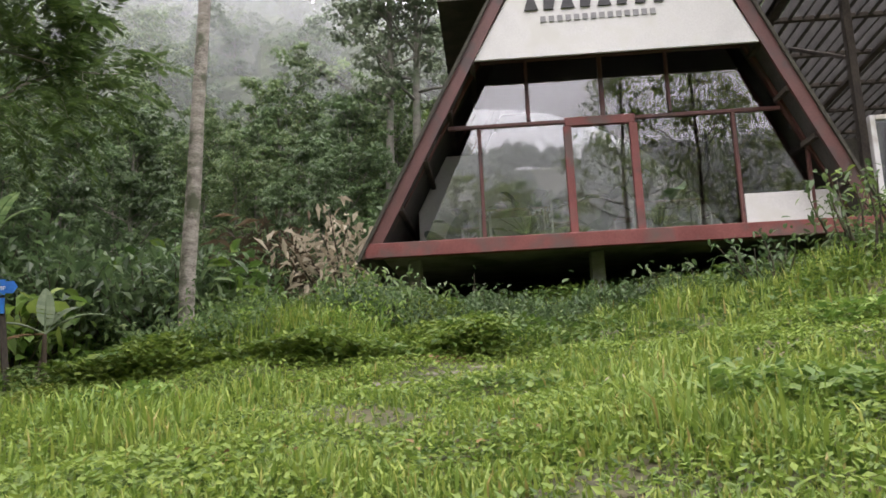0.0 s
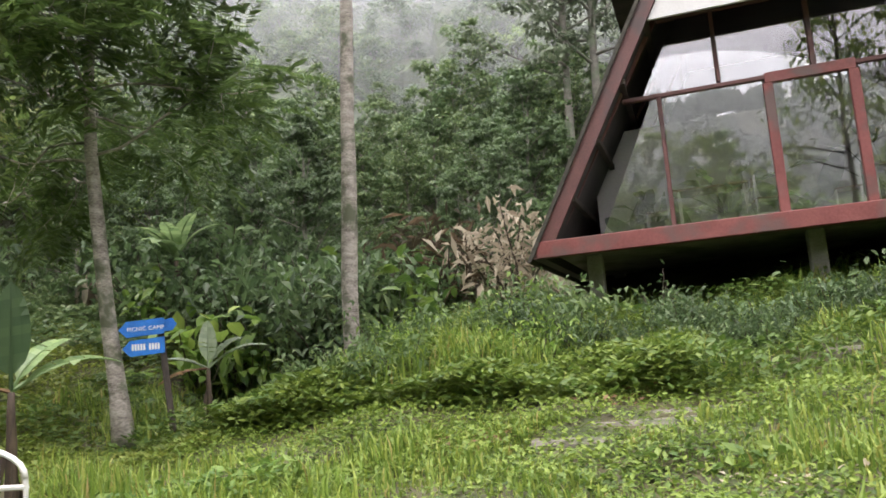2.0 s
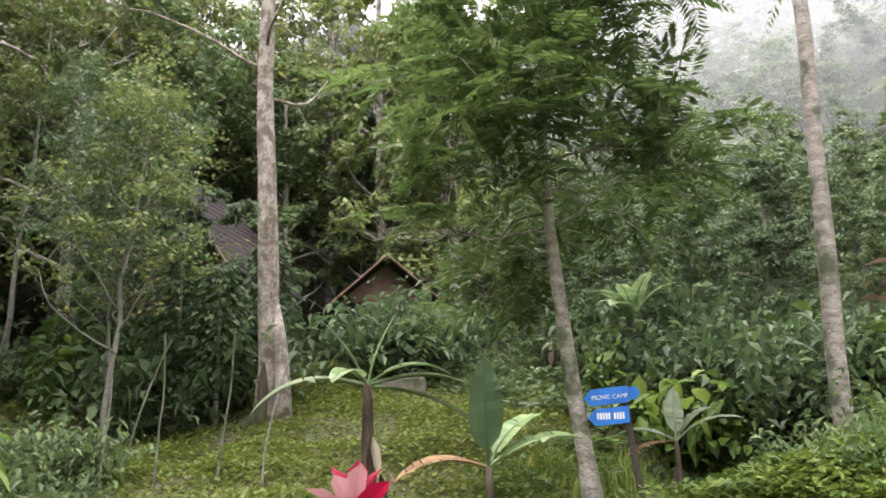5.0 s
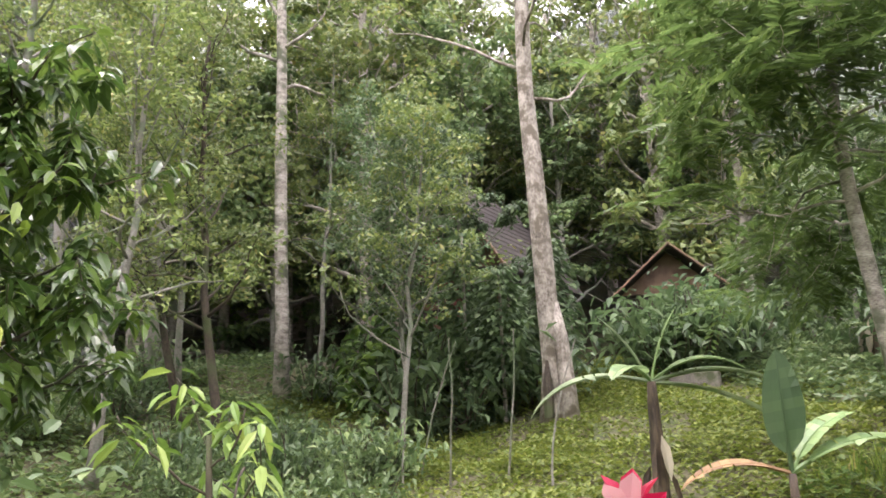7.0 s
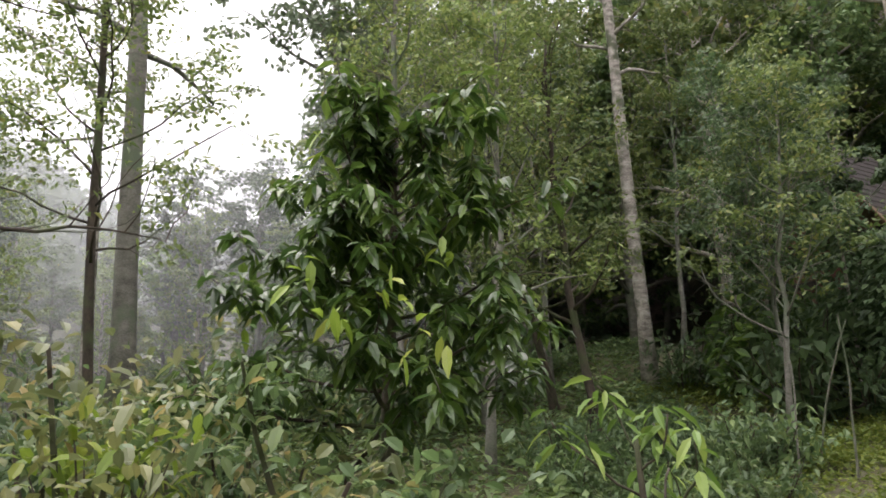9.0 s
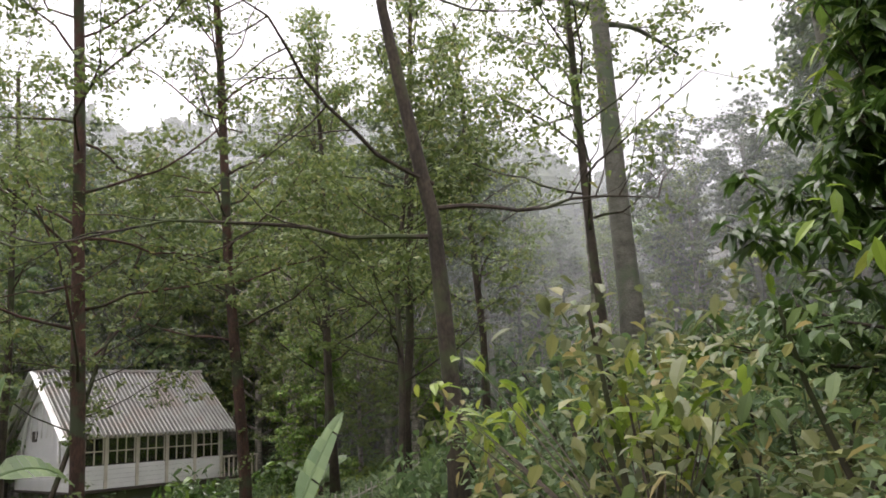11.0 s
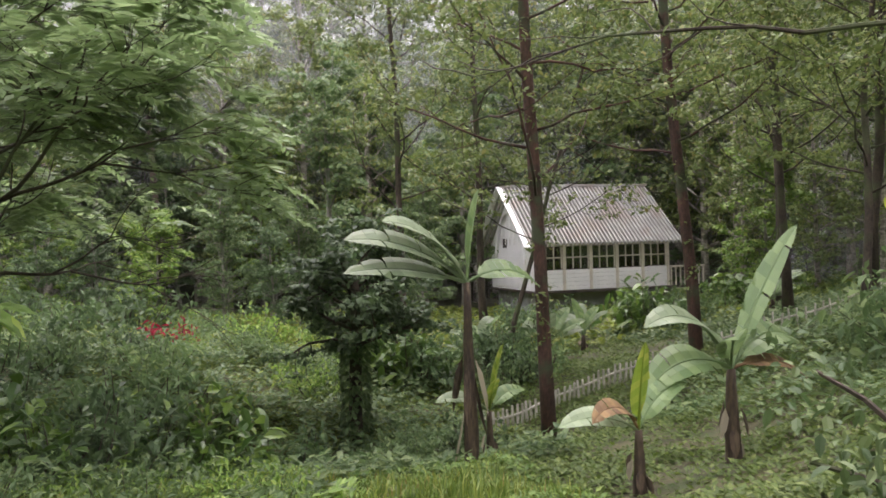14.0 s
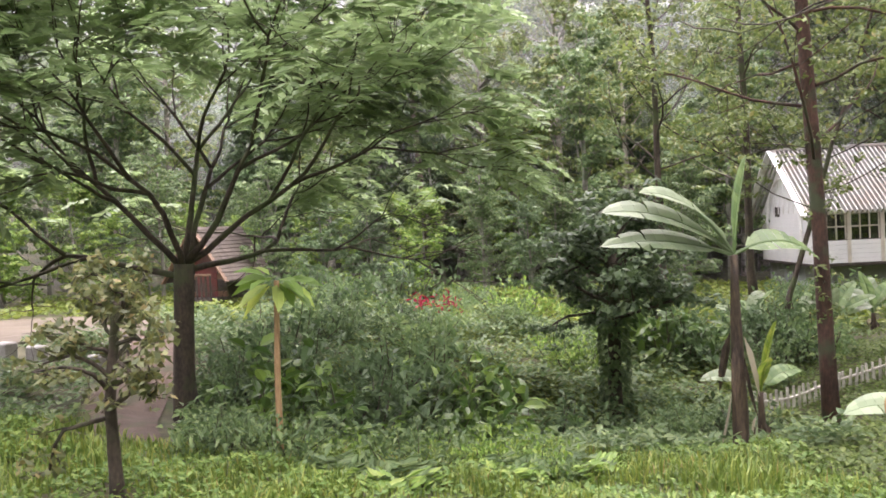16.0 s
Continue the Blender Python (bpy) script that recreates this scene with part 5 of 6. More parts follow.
banana(foot(-7.9, 6.85, -0.05), 3.2 - h(-7.9, 6.85), 0.1, [(240, 65, 1.0, 0.26, 25, PL), (60, 75, 0.95, 0.22, 20, G), (60, 35, 1.2, 0.45, 80, G), (245, 15, 1.6, 0.45, 75, PL), (65, 15, 1.7, 0.45, 55, PL), (75, -5, 1.7, 0.42, 40, PL), (300, 30, 1.0, 0.3, 80, G)], "young banana plant with narrow drooping leaves")
banana(foot(-4.3, 5.55, -0.05), 1.1, 0.05, [(318, 84, 0.85, 0.28, -6, LEAF_BANANA_DARK), (60, 35, 0.9, 0.3, 60, G), (240, 20, 0.8, 0.26, 70, DD), (80, 60, 0.7, 0.26, 60, G)], "low banana sucker with one broad upright leaf")
banana(foot(-5.6, 9.9, -0.05), 0.9, 0.05, [(120, 80, 0.7, 0.24, 20, PL), (30, 40, 0.9, 0.24, 60, PL), (210, 30, 0.8, 0.22, 60, PL), (230, 0, 0.7, 0.2, 40, DD), (60, 60, 0.7, 0.22, 60, PL)], "small banana plant behind the signpost")
banana(foot(-2.3, 1.75), 0.5, 0.05, [(30, 50, 0.7, 0.3, 60, LM), (200, 40, 0.7, 0.3, 60, G), (110, 70, 0.6, 0.28, 50, LM)], "bright low banana sucker by the flower bed")
for x, y in ((-7.5, -17), (-9.0, -18.2), (-6.2, -18.6), (-14.5, -17.5), (-17, -22)):
    banana(foot(x, y), rng.uniform(0.3, 0.6), 0.08, [(rng.uniform(0, 360), rng.uniform(30, 80), rng.uniform(0.9, 1.3), 0.4, rng.uniform(30, 80), G if k % 2 else PL) for k in range(7)], "banana clump by the white house")
banana(foot(-9.5, 14.5), 1.5, 0.09, [(rng.uniform(0, 360), rng.uniform(30, 80), 1.3, 0.4, 70, G) for k in range(6)], "banana plant with dry pale stem sheaths")

# ---- picket fence along the lawn ----
fe = thing("picket_fence", (-6.2, -12.7, -0.6), "low weathered white picket fence along the lawn", "fence")
k = 40
for i in range(k):
    f = i / (k - 1)
    x, y = -4.3 - 4.6 * f, -12.75 - 0.9 * math.sin(f * 2.6)
    z = h(x, y)
    m = pose(x, y, z, rng.uniform(-4, 4), rng.uniform(-5, 5), 28)
    bm = slab(bmesh.new(), (-0.045, -0.012, -0.1), (0.045, 0.012, 0.4 + rng.uniform(-0.04, 0.04)), 0.006)
    for v in bm.verts:
        if v.co.z > 0.33:
            v.co.x *= 0.55
    bm.transform(m)
    settle(part("picket", bm, PICKET, fe))
    if i:
        settle(bar("rail", (lx, ly, lz + 0.24), (x, y, z + 0.24), 0.03, 0.05, PICKET, fe, bevel=0))
    lx, ly, lz = x, y, z

fe2 = thing("picket_fence", (-11.5, -13.2, h(-11.5, -13.2)), "low grey-white picket fence at the wood edge", "fence")
for i in range(22):
    x, y = -9.9 - 0.17 * i, -13.3 + 0.05 * i
    z = h(x, y)
    bm = slab(bmesh.new(), (-0.04, -0.012, -0.1), (0.04, 0.012, 0.42 + rng.uniform(-0.05, 0.04)), 0.006)
    bm.transform(pose(x, y, z, rng.uniform(-5, 5), rng.uniform(-6, 6), 35))
    settle(part("picket", bm, PICKET, fe2))
    if i:
        settle(bar("rail", (lx, ly, lz + 0.25), (x, y, z + 0.25), 0.03, 0.05, PICKET, fe2, bevel=0))
    lx, ly, lz = x, y, z
pk = thing("plank_stack", foot(-1.5, 13.0, 0.02), "small stack of grey weathered planks beside the cafe post", "planks", turn=8)
for i in range(5):
    box("plank", (-0.55 + 0.05 * (i % 2), -0.18 + 0.03 * (i % 3), 0.06 * i), (0.5 + 0.04 * (i % 3), 0.02 + 0.03 * (i % 3), 0.06 * i + 0.045), MOSS_STONE, pk, bevel=0.006)
for x, y, tall_ in ((-12.3, 15.1, 1.0), (-12.0, 15.3, 0.85), (-12.15, 15.5, 0.95)):
    st_ = thing("banana_stump", foot(x, y), "cut banana stem with pale dry sheaths", "stump", "banana stumps")
    bg = Bag()
    tube(bg, [(0, 0, -0.2), (0.02, 0, tall_ * 0.5), (0.07, 0.02, tall_)], [0.14, 0.12, 0.09], 9, 0.12)
    bg.mesh("stem", STEM, st_, smooth=True)
    for q in range(5):
        bg = Bag()
        a = q * 1.26
        leaves(bg, [(math.cos(a) * 0.12, math.sin(a) * 0.12, tall_ * 0.95)], [(math.cos(a) * 0.2, math.sin(a) * 0.2, -1)], tall_ * 0.8, 0.15, 0.2, 0.0, True)
        bg.mesh("dry_sheath", LEAF_PALE, st_)

# ---- path, yard and kerb stones ----
pa = Bag()
cols = 26
for i in range(cols):
    f = i / (cols - 1)
    x, y = 4.8 + 3.3 * f + 0.2 * math.sin(f * 6), -8.0 - 8.5 * f
    for s in np.linspace(-0.5, 0.5, 5):
        pa.v.append(np.array([(x + s * 1.05, y + s * 0.3, h(x + s * 1.05, y + s * 0.3) + 0.035)]))
pa.f = [[i * 5 + j, i * 5 + j + 1, i * 5 + j + 6, i * 5 + j + 5] for i in range(cols - 1) for j in range(4)]
tagged(pa.mesh("path", PATH_STONE), "brown gravel garden path", "path", kind="structure")
ya = Bag()
ri = np.linspace(0, 1, 9)
for i in range(28):
    for q in ri:
        a = i / 28 * 6.283
        x, y = 12.2 + math.cos(a) * 4.2 * q, -18.0 + math.sin(a) * 3.2 * q
        ya.v.append(np.array([(x, y, h(x, y) + 0.05)]))
ya.f = [[(i % 28) * 9 + j, ((i + 1) % 28) * 9 + j, ((i + 1) % 28) * 9 + j + 1, (i % 28) * 9 + j + 1] for i in range(28) for j in range(8)]
tagged(ya.mesh("yard", SAND), "pale sandy yard beyond the kerb", "yard", kind="structure")
for i in range(9):
    x, y = 7.7 + i * 0.52, -13.3 + i * 0.12
    s = thing("kerb_stone", foot(x, y), "pale concrete kerb block at the yard edge", "kerb stone", "kerb stones", turn=-30 + rng.uniform(-4, 4))
    box("block", (-0.2, -0.12, -0.15), (0.2, 0.12, 0.26), CONCRETE, s, bevel=0.03)


# ---- woods round about ----
def wood_tree(leaf, bark, tall, wide, per, size, label, low=0.35, limbs=16, straight=0.3, puff=0.2, share=0.5, flat=0.62):
    return tree("wood_tree", spine((0, 0, 0), (rng.normal(0, 0.4), rng.normal(0, 0.4), tall), straight, 9), tall * 0.016, tall * 0.006, bark, leaf, label, group="wood trees", limbs=limbs, low=low, high=1.0, length=wide, rise=0.35, twigs=5, twig=0.5, grow=tufts(per, wide * puff, size, 0.6, flat, share), sides=7, taper=0.22)


protos = [wood_tree(LEAF_DEEP, BARK_GREY, 9, 2.6, 46, 0.24, "dense dark green tree of the hillside wood", 0.08, 22),
          wood_tree(LEAF_MID, BARK_GREY, 11, 2.8, 46, 0.24, "tall green tree of the hillside wood", 0.14, 24),
          wood_tree(LEAF_OLIVE, BARK_PALE, 13, 2.6, 34, 0.22, "tall slender olive-green tree of the wood", 0.16, 26),
          wood_tree(LEAF_FRESH, BARK_GREY, 7, 2.2, 44, 0.22, "light green young tree of the wood", 0.06, 20),
          wood_tree(LEAF_PINE, BARK_GREY, 15, 3.0, 26, 0.24, "tall grey-green tree with layered open crown", 0.5, 17, share=0.6, flat=0.34)]
plan = np.random.default_rng(21)
spots = []


def free_spot(x, y, gap):
    return all((x - a) ** 2 + (y - b) ** 2 > gap * gap for a, b in spots)


def stand(n, az0, az1, r0, r1, kinds, gap=2.2, scale=(0.8, 1.25), avoid=()):
    made = 0
    for _ in range(n * 30):
        if made == n:
            break
        a, r = radians(plan.uniform(az0, az1)), math.sqrt(plan.uniform(r0 * r0, r1 * r1))
        x, y = r * math.cos(a), r * math.sin(a)
        if not free_spot(x, y, gap) or any((x - cx) ** 2 + (y - cy) ** 2 < cr * cr for cx, cy, cr in avoid):
            continue
        spots.append((x, y))
        s = plan.uniform(*scale)
        copy_thing(protos[int(plan.choice(kinds))], pose(x, y, h(x, y) - 0.1, 0, 0, plan.uniform(0, 360)) @ Matrix.Scale(s, 4))
        made += 1


KEEP = [(-3.6, 16.4, 2.6), (2.8, 16.8, 7.5), (12, 18.5, 7.5), (-21, 11.6, 3.2), (-17.6, 13.6, 3.0), (-14.7, -30, 5.5), (-13, -24, 5), (8.8, -23.8, 3.5), (12.5, -18, 6.5), (-12, 9, 4.5), (8, -13, 4)]
# azimuth 0 is east, 90 north, 180 west, 270 south
stand(30, 92, 132, 18, 27, [0, 1, 0, 0], 2.0, (0.3, 0.5), KEEP)
stand(50, 85, 135, 27, 37, [0, 1, 0, 3], 1.9, (0.42, 0.72), KEEP)
stand(60, 82, 140, 35, 56, [0, 1, 3, 1], 2.3, (0.6, 0.95), KEEP)
stand(58, 135, 192, 23, 38, [1, 2, 2, 4, 2, 0], 2.0, (0.8, 1.2), KEEP)
stand(26, 192, 218, 33, 44, [2, 3, 2, 4], 2.2, (0.5, 0.78), KEEP)
stand(26, 214, 248, 29, 48, [2, 2, 4, 4], 2.4, (0.75, 1.1), KEEP)
stand(40, 236, 300, 36, 50, [0, 1, 2, 1], 2.6, (0.7, 1.1), KEEP)
stand(7, 258, 284, 42, 50, [1, 2], 2.4, (1.0, 1.35), KEEP)
stand(24, 244, 292, 25, 38, [0, 3, 1, 3], 2.2, (0.32, 0.55), KEEP)
stand(22, 150, 190, 24, 40, [3, 2, 0], 2.0, (0.35, 0.6), KEEP)
stand(14, 236, 253, 39, 52, [2, 2, 1], 2.2, (0.95, 1.3), KEEP)
stand(10, 254, 274, 42, 54, [1, 2, 2], 2.2, (1.15, 1.45), KEEP)
stand(12, 253, 280, 36, 46, [1, 2, 3], 2.2, (0.85, 1.15), KEEP)
stand(14, 288, 309, 27, 35, [0, 1, 3], 2.0, (0.4, 0.62), KEEP)
stand(5, 258, 285, 24, 34, [0, 0], 3.0, (0.3, 0.42), KEEP)
stand(14, 300, 440, 26, 45, [1, 2, 0], 4.0, (0.8, 1.2), KEEP)
stand(16, 222, 247, 27, 41, [3, 2, 3], 2.0, (0.42, 0.7), KEEP)
for p, (x, y) in zip(protos, ((-27, 33), (-33, 26), (-38, 10), (-34, -16), (-40, -2))):
    p.matrix_basis = pose(x, y, h(x, y))
# the two tall open trees behind the cafe
for x, y, s in ((-3.07, 27.8, 0.86), (-2.0, 27.9, 0.9)):
    copy_thing(protos[4], pose(x, y, h(x, y), 0, 0, x * 50) @ Matrix.Scale(s, 4))
copy_thing(protos[1], pose(-3.9, -30.5, h(-3.9, -30.5), 0, 0, 30) @ Matrix.Scale(0.85, 4))
copy_thing(protos[0], pose(-18.4, 8.6, h(-18.4, 8.6), 0, 0, 10) @ Matrix.Scale(0.6, 4))

# far woods on the slopes
fw = Bag()
for n, r0, r1, per, lo, hi in ((900, 39, 75, 230, 0.32, 0.7), (1900, 70, 210, 75, 0.8, 1.7)):
    a = plan.uniform(0, 2 * np.pi, n)
    r = np.sqrt(plan.uniform(r0**2, r1**2, n))
    r = r + np.where(np.sin(a) < -0.2, 13, 0)
    cx, cy = r * np.cos(a), r * np.sin(a)
    cz = height(cx, cy)
    rad = plan.uniform(1.8, 3.8, n)
    hgt = plan.uniform(4, 10, n)
    d = unit(plan.normal(0, 1, (n, per, 3)))
    d[..., 2] = np.abs(d[..., 2]) * 1.25 - 0.3
    lump = 1 + 0.28 * np.sin(d[..., :1] * 5 + a[:, None, None] * 9) * np.sin(d[..., 1:2] * 5 + r[:, None, None])
    pos = np.stack([cx, cy, cz + hgt * 0.55], 1)[:, None] + d * np.stack([rad, rad, hgt * 0.5], 1)[:, None] * lump * plan.uniform(0.5, 1.05, (n, per, 1))
    la, lo_ = np.meshgrid(np.linspace(-0.25, 1.45, 5), np.arange(9) * 2 * np.pi / 9, indexing="ij")
    shell = np.stack([np.cos(la) * np.cos(lo_), np.cos(la) * np.sin(lo_), np.sin(la)], -1).reshape(-1, 3)
    q = np.array([(i * 9 + j, i * 9 + (j + 1) % 9, (i + 1) * 9 + (j + 1) % 9, (i + 1) * 9 + j) for i in range(4) for j in range(9)])
    body = np.stack([cx, cy, cz + hgt * 0.5], 1)[:, None] + shell * np.stack([rad, rad, hgt * 0.5], 1)[:, None] * plan.uniform(0.62, 0.98, (n, len(shell), 1))
    fw.tris(body.reshape(-1, 3), (q[None] + (np.arange(n) * len(shell))[:, None, None]).reshape(-1, 4))
    plates(fw, pos.reshape(-1, 3), (d + (0, 0, 0.4) + plan.normal(0, 0.3, d.shape)).reshape(-1, 3), plan.uniform(lo, hi, n * per), 0.7)
tagged(fw.mesh("far_woods", LEAF_FAR), "misty wooded hillside in the distance", "woods", kind="stuff")


# thin mist before the far slopes: haze put in as translucent white sheets
MIST, _t, _n, _l, _b = nodes_of("thin_mist")
_co, _sp, _ns, _rp, _mu = (_n.new("ShaderNode" + k) for k in ("UVMap", "SeparateXYZ", "TexNoise", "ValToRGB", "Math"))
_tr, _df, _tl, _ms, _m2 = (_n.new("ShaderNode" + k) for k in ("BsdfTransparent", "BsdfDiffuse", "BsdfTranslucent", "MixShader", "MixShader"))
for q in (_df, _tl):
    q.inputs["Color"].default_value = (0.86, 0.88, 0.9, 1)
_ns.inputs["Scale"].default_value, _ns.inputs["Detail"].default_value = 6.0, 3.0
e = _rp.color_ramp.elements
e[0].position, e[0].color, e[1].position, e[1].color = 0.0, (0.12, 0.12, 0.12, 1), 1.0, (0, 0, 0, 1)
k = e.new(0.55)
k.color = (0.25, 0.25, 0.25, 1)
_mu.operation = "MULTIPLY"
_l.new(_co.outputs[0], _sp.inputs[0])
_l.new(_co.outputs[0], _ns.inputs["Vector"])
_l.new(_sp.outputs["Y"], _rp.inputs[0])
_l.new(_rp.outputs[0], _mu.inputs[0])
_vr = _n.new("ShaderNodeMapRange")
_vr.inputs["To Min"].default_value, _vr.inputs["To Max"].default_value = 0.75, 1.25
_l.new(_ns.outputs["Fac"], _vr.inputs["Value"])
_l.new(_vr.outputs[0], _mu.inputs[1])
_l.new(_df.outputs[0], _m2.inputs[1])
_l.new(_tl.outputs[0], _m2.inputs[2])
_m2.inputs[0].default_value = 0.5
_l.new(_mu.outputs[0], _ms.inputs[0])
_l.new(_tr.outputs[0], _ms.inputs[1])
_l.new(_m2.outputs[0], _ms.inputs[2])
_l.new(_ms.outputs[0], _n["Material Output"].inputs["Surface"])
for r, tall, a0, a1 in ((63, 30, 0, 360), (80, 44, 0, 360), (110, 60, 0, 360), (47, 26, 80, 222), (41.0, 22, 226, 312), (32.0, 18, 180, 231)):
    k, rows = 96, 8
    a = np.radians(np.linspace(a0, a1, k + 1))
    rise_ = np.ones(k + 1) if a1 - a0 > 300 else np.sin(np.linspace(0, np.pi, k + 1)) ** 0.5
    rr = (r - 12.5 / (1 + np.exp(-8 * (np.sin(a) + 0.25)))) * (1 + 0.03 * np.sin(a * 3 + r))
    gz_ = height(rr * np.cos(a), rr * np.sin(a)) - 1
    v = [(rr[i] * math.cos(a[i]), rr[i] * math.sin(a[i]), gz_[i] + tall * rise_[i] * j / rows) for j in range(rows + 1) for i in range(k + 1)]
    f = [(j * (k + 1) + i, j * (k + 1) + i + 1, (j + 1) * (k + 1) + i + 1, (j + 1) * (k + 1) + i) for j in range(rows) for i in range(k)]
    ob = raw("haze_sheet", v, f, MIST)
    uv = ob.data.uv_layers.new(name="UVMap")
    for lp in ob.data.loops:
        j, i = divmod(lp.vertex_index, k + 1)
        uv.data[lp.index].uv = (i / k * 12, j / rows)
    tagged(ob, "translucent white sheet standing for mist over the hillside", "mist", kind="stuff")


# ---- undergrowth ----
shrubs = [bush("wild_shrub", foot(-10.2, 17.5), 1.0, 1.5, LEAF_DEEP, 0.2, 0.5, "dark green wild shrub in the undergrowth", 700, False, "shrub", "wild shrubs", 12),
          bush("wild_shrub", foot(-11.5, 4.2), 0.9, 1.1, LEAF_MID, 0.17, 0.45, "green wild shrub in the undergrowth", 700, False, "shrub", "wild shrubs", 12),
          bush("wild_shrub", foot(-1.6, 11.8), 0.7, 0.7, LEAF_FRESH, 0.12, 0.45, "light green weedy shrub", 600, False, "shrub", "wild shrubs", 12),
          bush("wild_shrub", foot(-9.6, 14.0), 0.8, 1.3, LEAF_GLOSS, 0.3, 0.5, "broad-leaved dark glossy wild shrub", 260, True, "shrub", "wild shrubs", 10)]


def thicket(n, cx, cy, rx, ry, kinds, scale=(0.7, 1.3)):
    for _ in range(n):
        a, q = plan.uniform(0, 6.283), math.sqrt(plan.uniform(0, 1))
        x, y = cx + rx * q * math.cos(a), cy + ry * q * math.sin(a)
        copy_thing(shrubs[int(plan.choice(kinds))], pose(x, y, h(x, y) - 0.05, 0, 0, plan.uniform(0, 360)) @ Matrix.Scale(plan.uniform(*scale), 4))


thicket(26, 0.4, 11.2, 2.8, 0.8, [1, 0, 0], (0.3, 0.5))
thicket(9, 3.8, 12.2, 2.0, 0.6, [1, 0, 2], (0.3, 0.55))
thicket(24, -2.4, 10.8, 2.0, 1.5, [2, 2, 1], (0.5, 0.9))
thicket(22, -8.0, 15.0, 4.0, 2.6, [0, 3, 0, 1], (0.8, 1.5))
thicket(5, -6.0, 15.2, 1.3, 1.2, [0, 0], (0.9, 1.4))
thicket(17, -13.5, 17.5, 5.0, 2.5, [0, 1], (0.9, 1.7))
thicket(13, 0.5, 22.5, 8.0, 2.0, [0, 1], (1.0, 1.8))
thicket(8, 7.2, 11.8, 1.6, 1.6, [2, 1], (0.5, 0.9))
thicket(20, -12.0, 3.0, 3.5, 1.6, [0, 1, 1], (0.5, 0.9))
thicket(16, -17.0, 7.0, 2.6, 3.0, [0, 3, 0], (0.8, 1.6))
thicket(20, -17.5, -3.5, 4.0, 5.0, [0, 1, 1], (0.7, 1.3))
thicket(16, -11.0, -5.5, 3.0, 4.0, [0, 1, 1], (0.7, 1.4))
thicket(24, 1.6, -11.0, 2.4, 2.2, [0, 0, 1, 3], (0.5, 1.15))
thicket(6, -2.2, -10.2, 1.2, 0.7, [0, 1], (0.4, 0.6))
thicket(19, 1.4, -7.8, 2.6, 1.0, [2, 1, 2], (0.4, 0.8))
thicket(17, 1.5, -16.5, 4.0, 3.0, [1, 0, 2], (0.6, 1.2))
thicket(11, -4.5, -16.0, 2.5, 2.0, [0, 1, 3], (0.6, 1.2))
thicket(13, -13.0, -22.0, 5.0, 3.5, [0, 1, 3], (0.7, 1.3))
thicket(5, 9.6, -9.0, 1.2, 1.5, [0, 1], (0.5, 0.9))
thicket(7, 4.2, -12.6, 0.9, 1.8, [0, 1], (0.6, 1.1))
thicket(11, 2.0, -24.0, 7.0, 4.0, [0, 1, 2], (0.8, 1.5))

thicket(6, -15.3, 12.4, 1.0, 0.9, [0, 1], (1.1, 1.6))
thicket(7, -17.2, 15.2, 1.4, 0.8, [0, 1], (1.3, 1.9))
# bronze and pale shrubs beyond the mound
bush("bronze_shrub", foot(-4.5, 16.6), 1.3, 2.5, LEAF_BRONZE, 0.5, 0.16, "bronze-leaved cordyline shrub behind the mound", 520, False, "shrub", stems=16)
bush("pale_dry_shrub", foot(-2.9, 16.7), 1.3, 2.6, LEAF_PALE, 0.34, 0.3, "pale dry-leaved shrub beside the cafe", 640, False, "shrub", stems=16)
for x, y in ((1.9, -18.6), (1.3, -18.9)):
    bush("red_cordyline_shrub", foot(x, y), 0.3, 0.9, LEAF_RED, 0.26, 0.2, "red-leaved cordyline in the garden", 48, False, "shrub", "red cordylines", 6)
# leafy weeds and saplings against the cafe
for x, y, r, tall, lf, n in ((5.3, 9.7, 0.7, 1.7, LEAF_MID, 520), (6.2, 10.3, 0.8, 1.9, LEAF_FRESH, 520), (4.5, 10.9, 0.6, 1.2, LEAF_DEEP, 420), (0.1, 12.9, 0.35, 1.15, LEAF_DEEP, 150), (2.2, 12.3, 0.5, 0.8, LEAF_DEEP, 300), (3.4, 11.8, 0.6, 0.9, LEAF_MID, 360)):
    bush("leafy_weed", foot(x, y), r, tall, lf, 0.15, 0.36, "tall leafy weed growing below the cafe", n, True, "weed", "leafy weeds", 11)
thicket(4, -11.6, -26.4, 1.6, 0.8, [1, 3, 0], (0.4, 0.6))
# broad-leaved plant in the gully
bush("broad_leaved_plant", foot(-7.9, 13.0), 0.8, 1.9, LEAF_FRESH, 0.42, 0.6, "tall plant with broad pale green leaves in the gully", 110, True, "plant", stems=9)
# leaf-clad columns of climbing pepper
for x, y, tall in ((-15.2, 7.2, 3.8), (-14.6, 8.9, 3.3), (-17.0, 6.2, 5.6), (-14.2, 7.6, 3.0)):
    t = thing("pepper_vine", foot(x, y), "climbing pepper vine on a support pole", "vine", "pepper vines")
    bg = Bag()
    tube(bg, [(0, 0, -0.2), (0.03, 0, tall)], [0.05, 0.03], 6)
    bg.mesh("pole", BARK_PALE, t)
    bg = Bag()
    k = 900
    a, z = plan.uniform(0, 6.28, k), 0.7 + plan.uniform(0, 1, k) * (tall - 0.6)
    rr = plan.uniform(0.15, 0.62, k) * np.interp(z / tall, [0, 0.6, 1], [0.7, 1.1, 0.5])
    leaves(bg, np.stack([np.cos(a) * rr, np.sin(a) * rr, z], 1), np.stack([np.cos(a), np.sin(a), -0.7 + 0 * a], 1), 0.2, 0.12)
    bg.mesh("foliage", LEAF_DEEP, t)
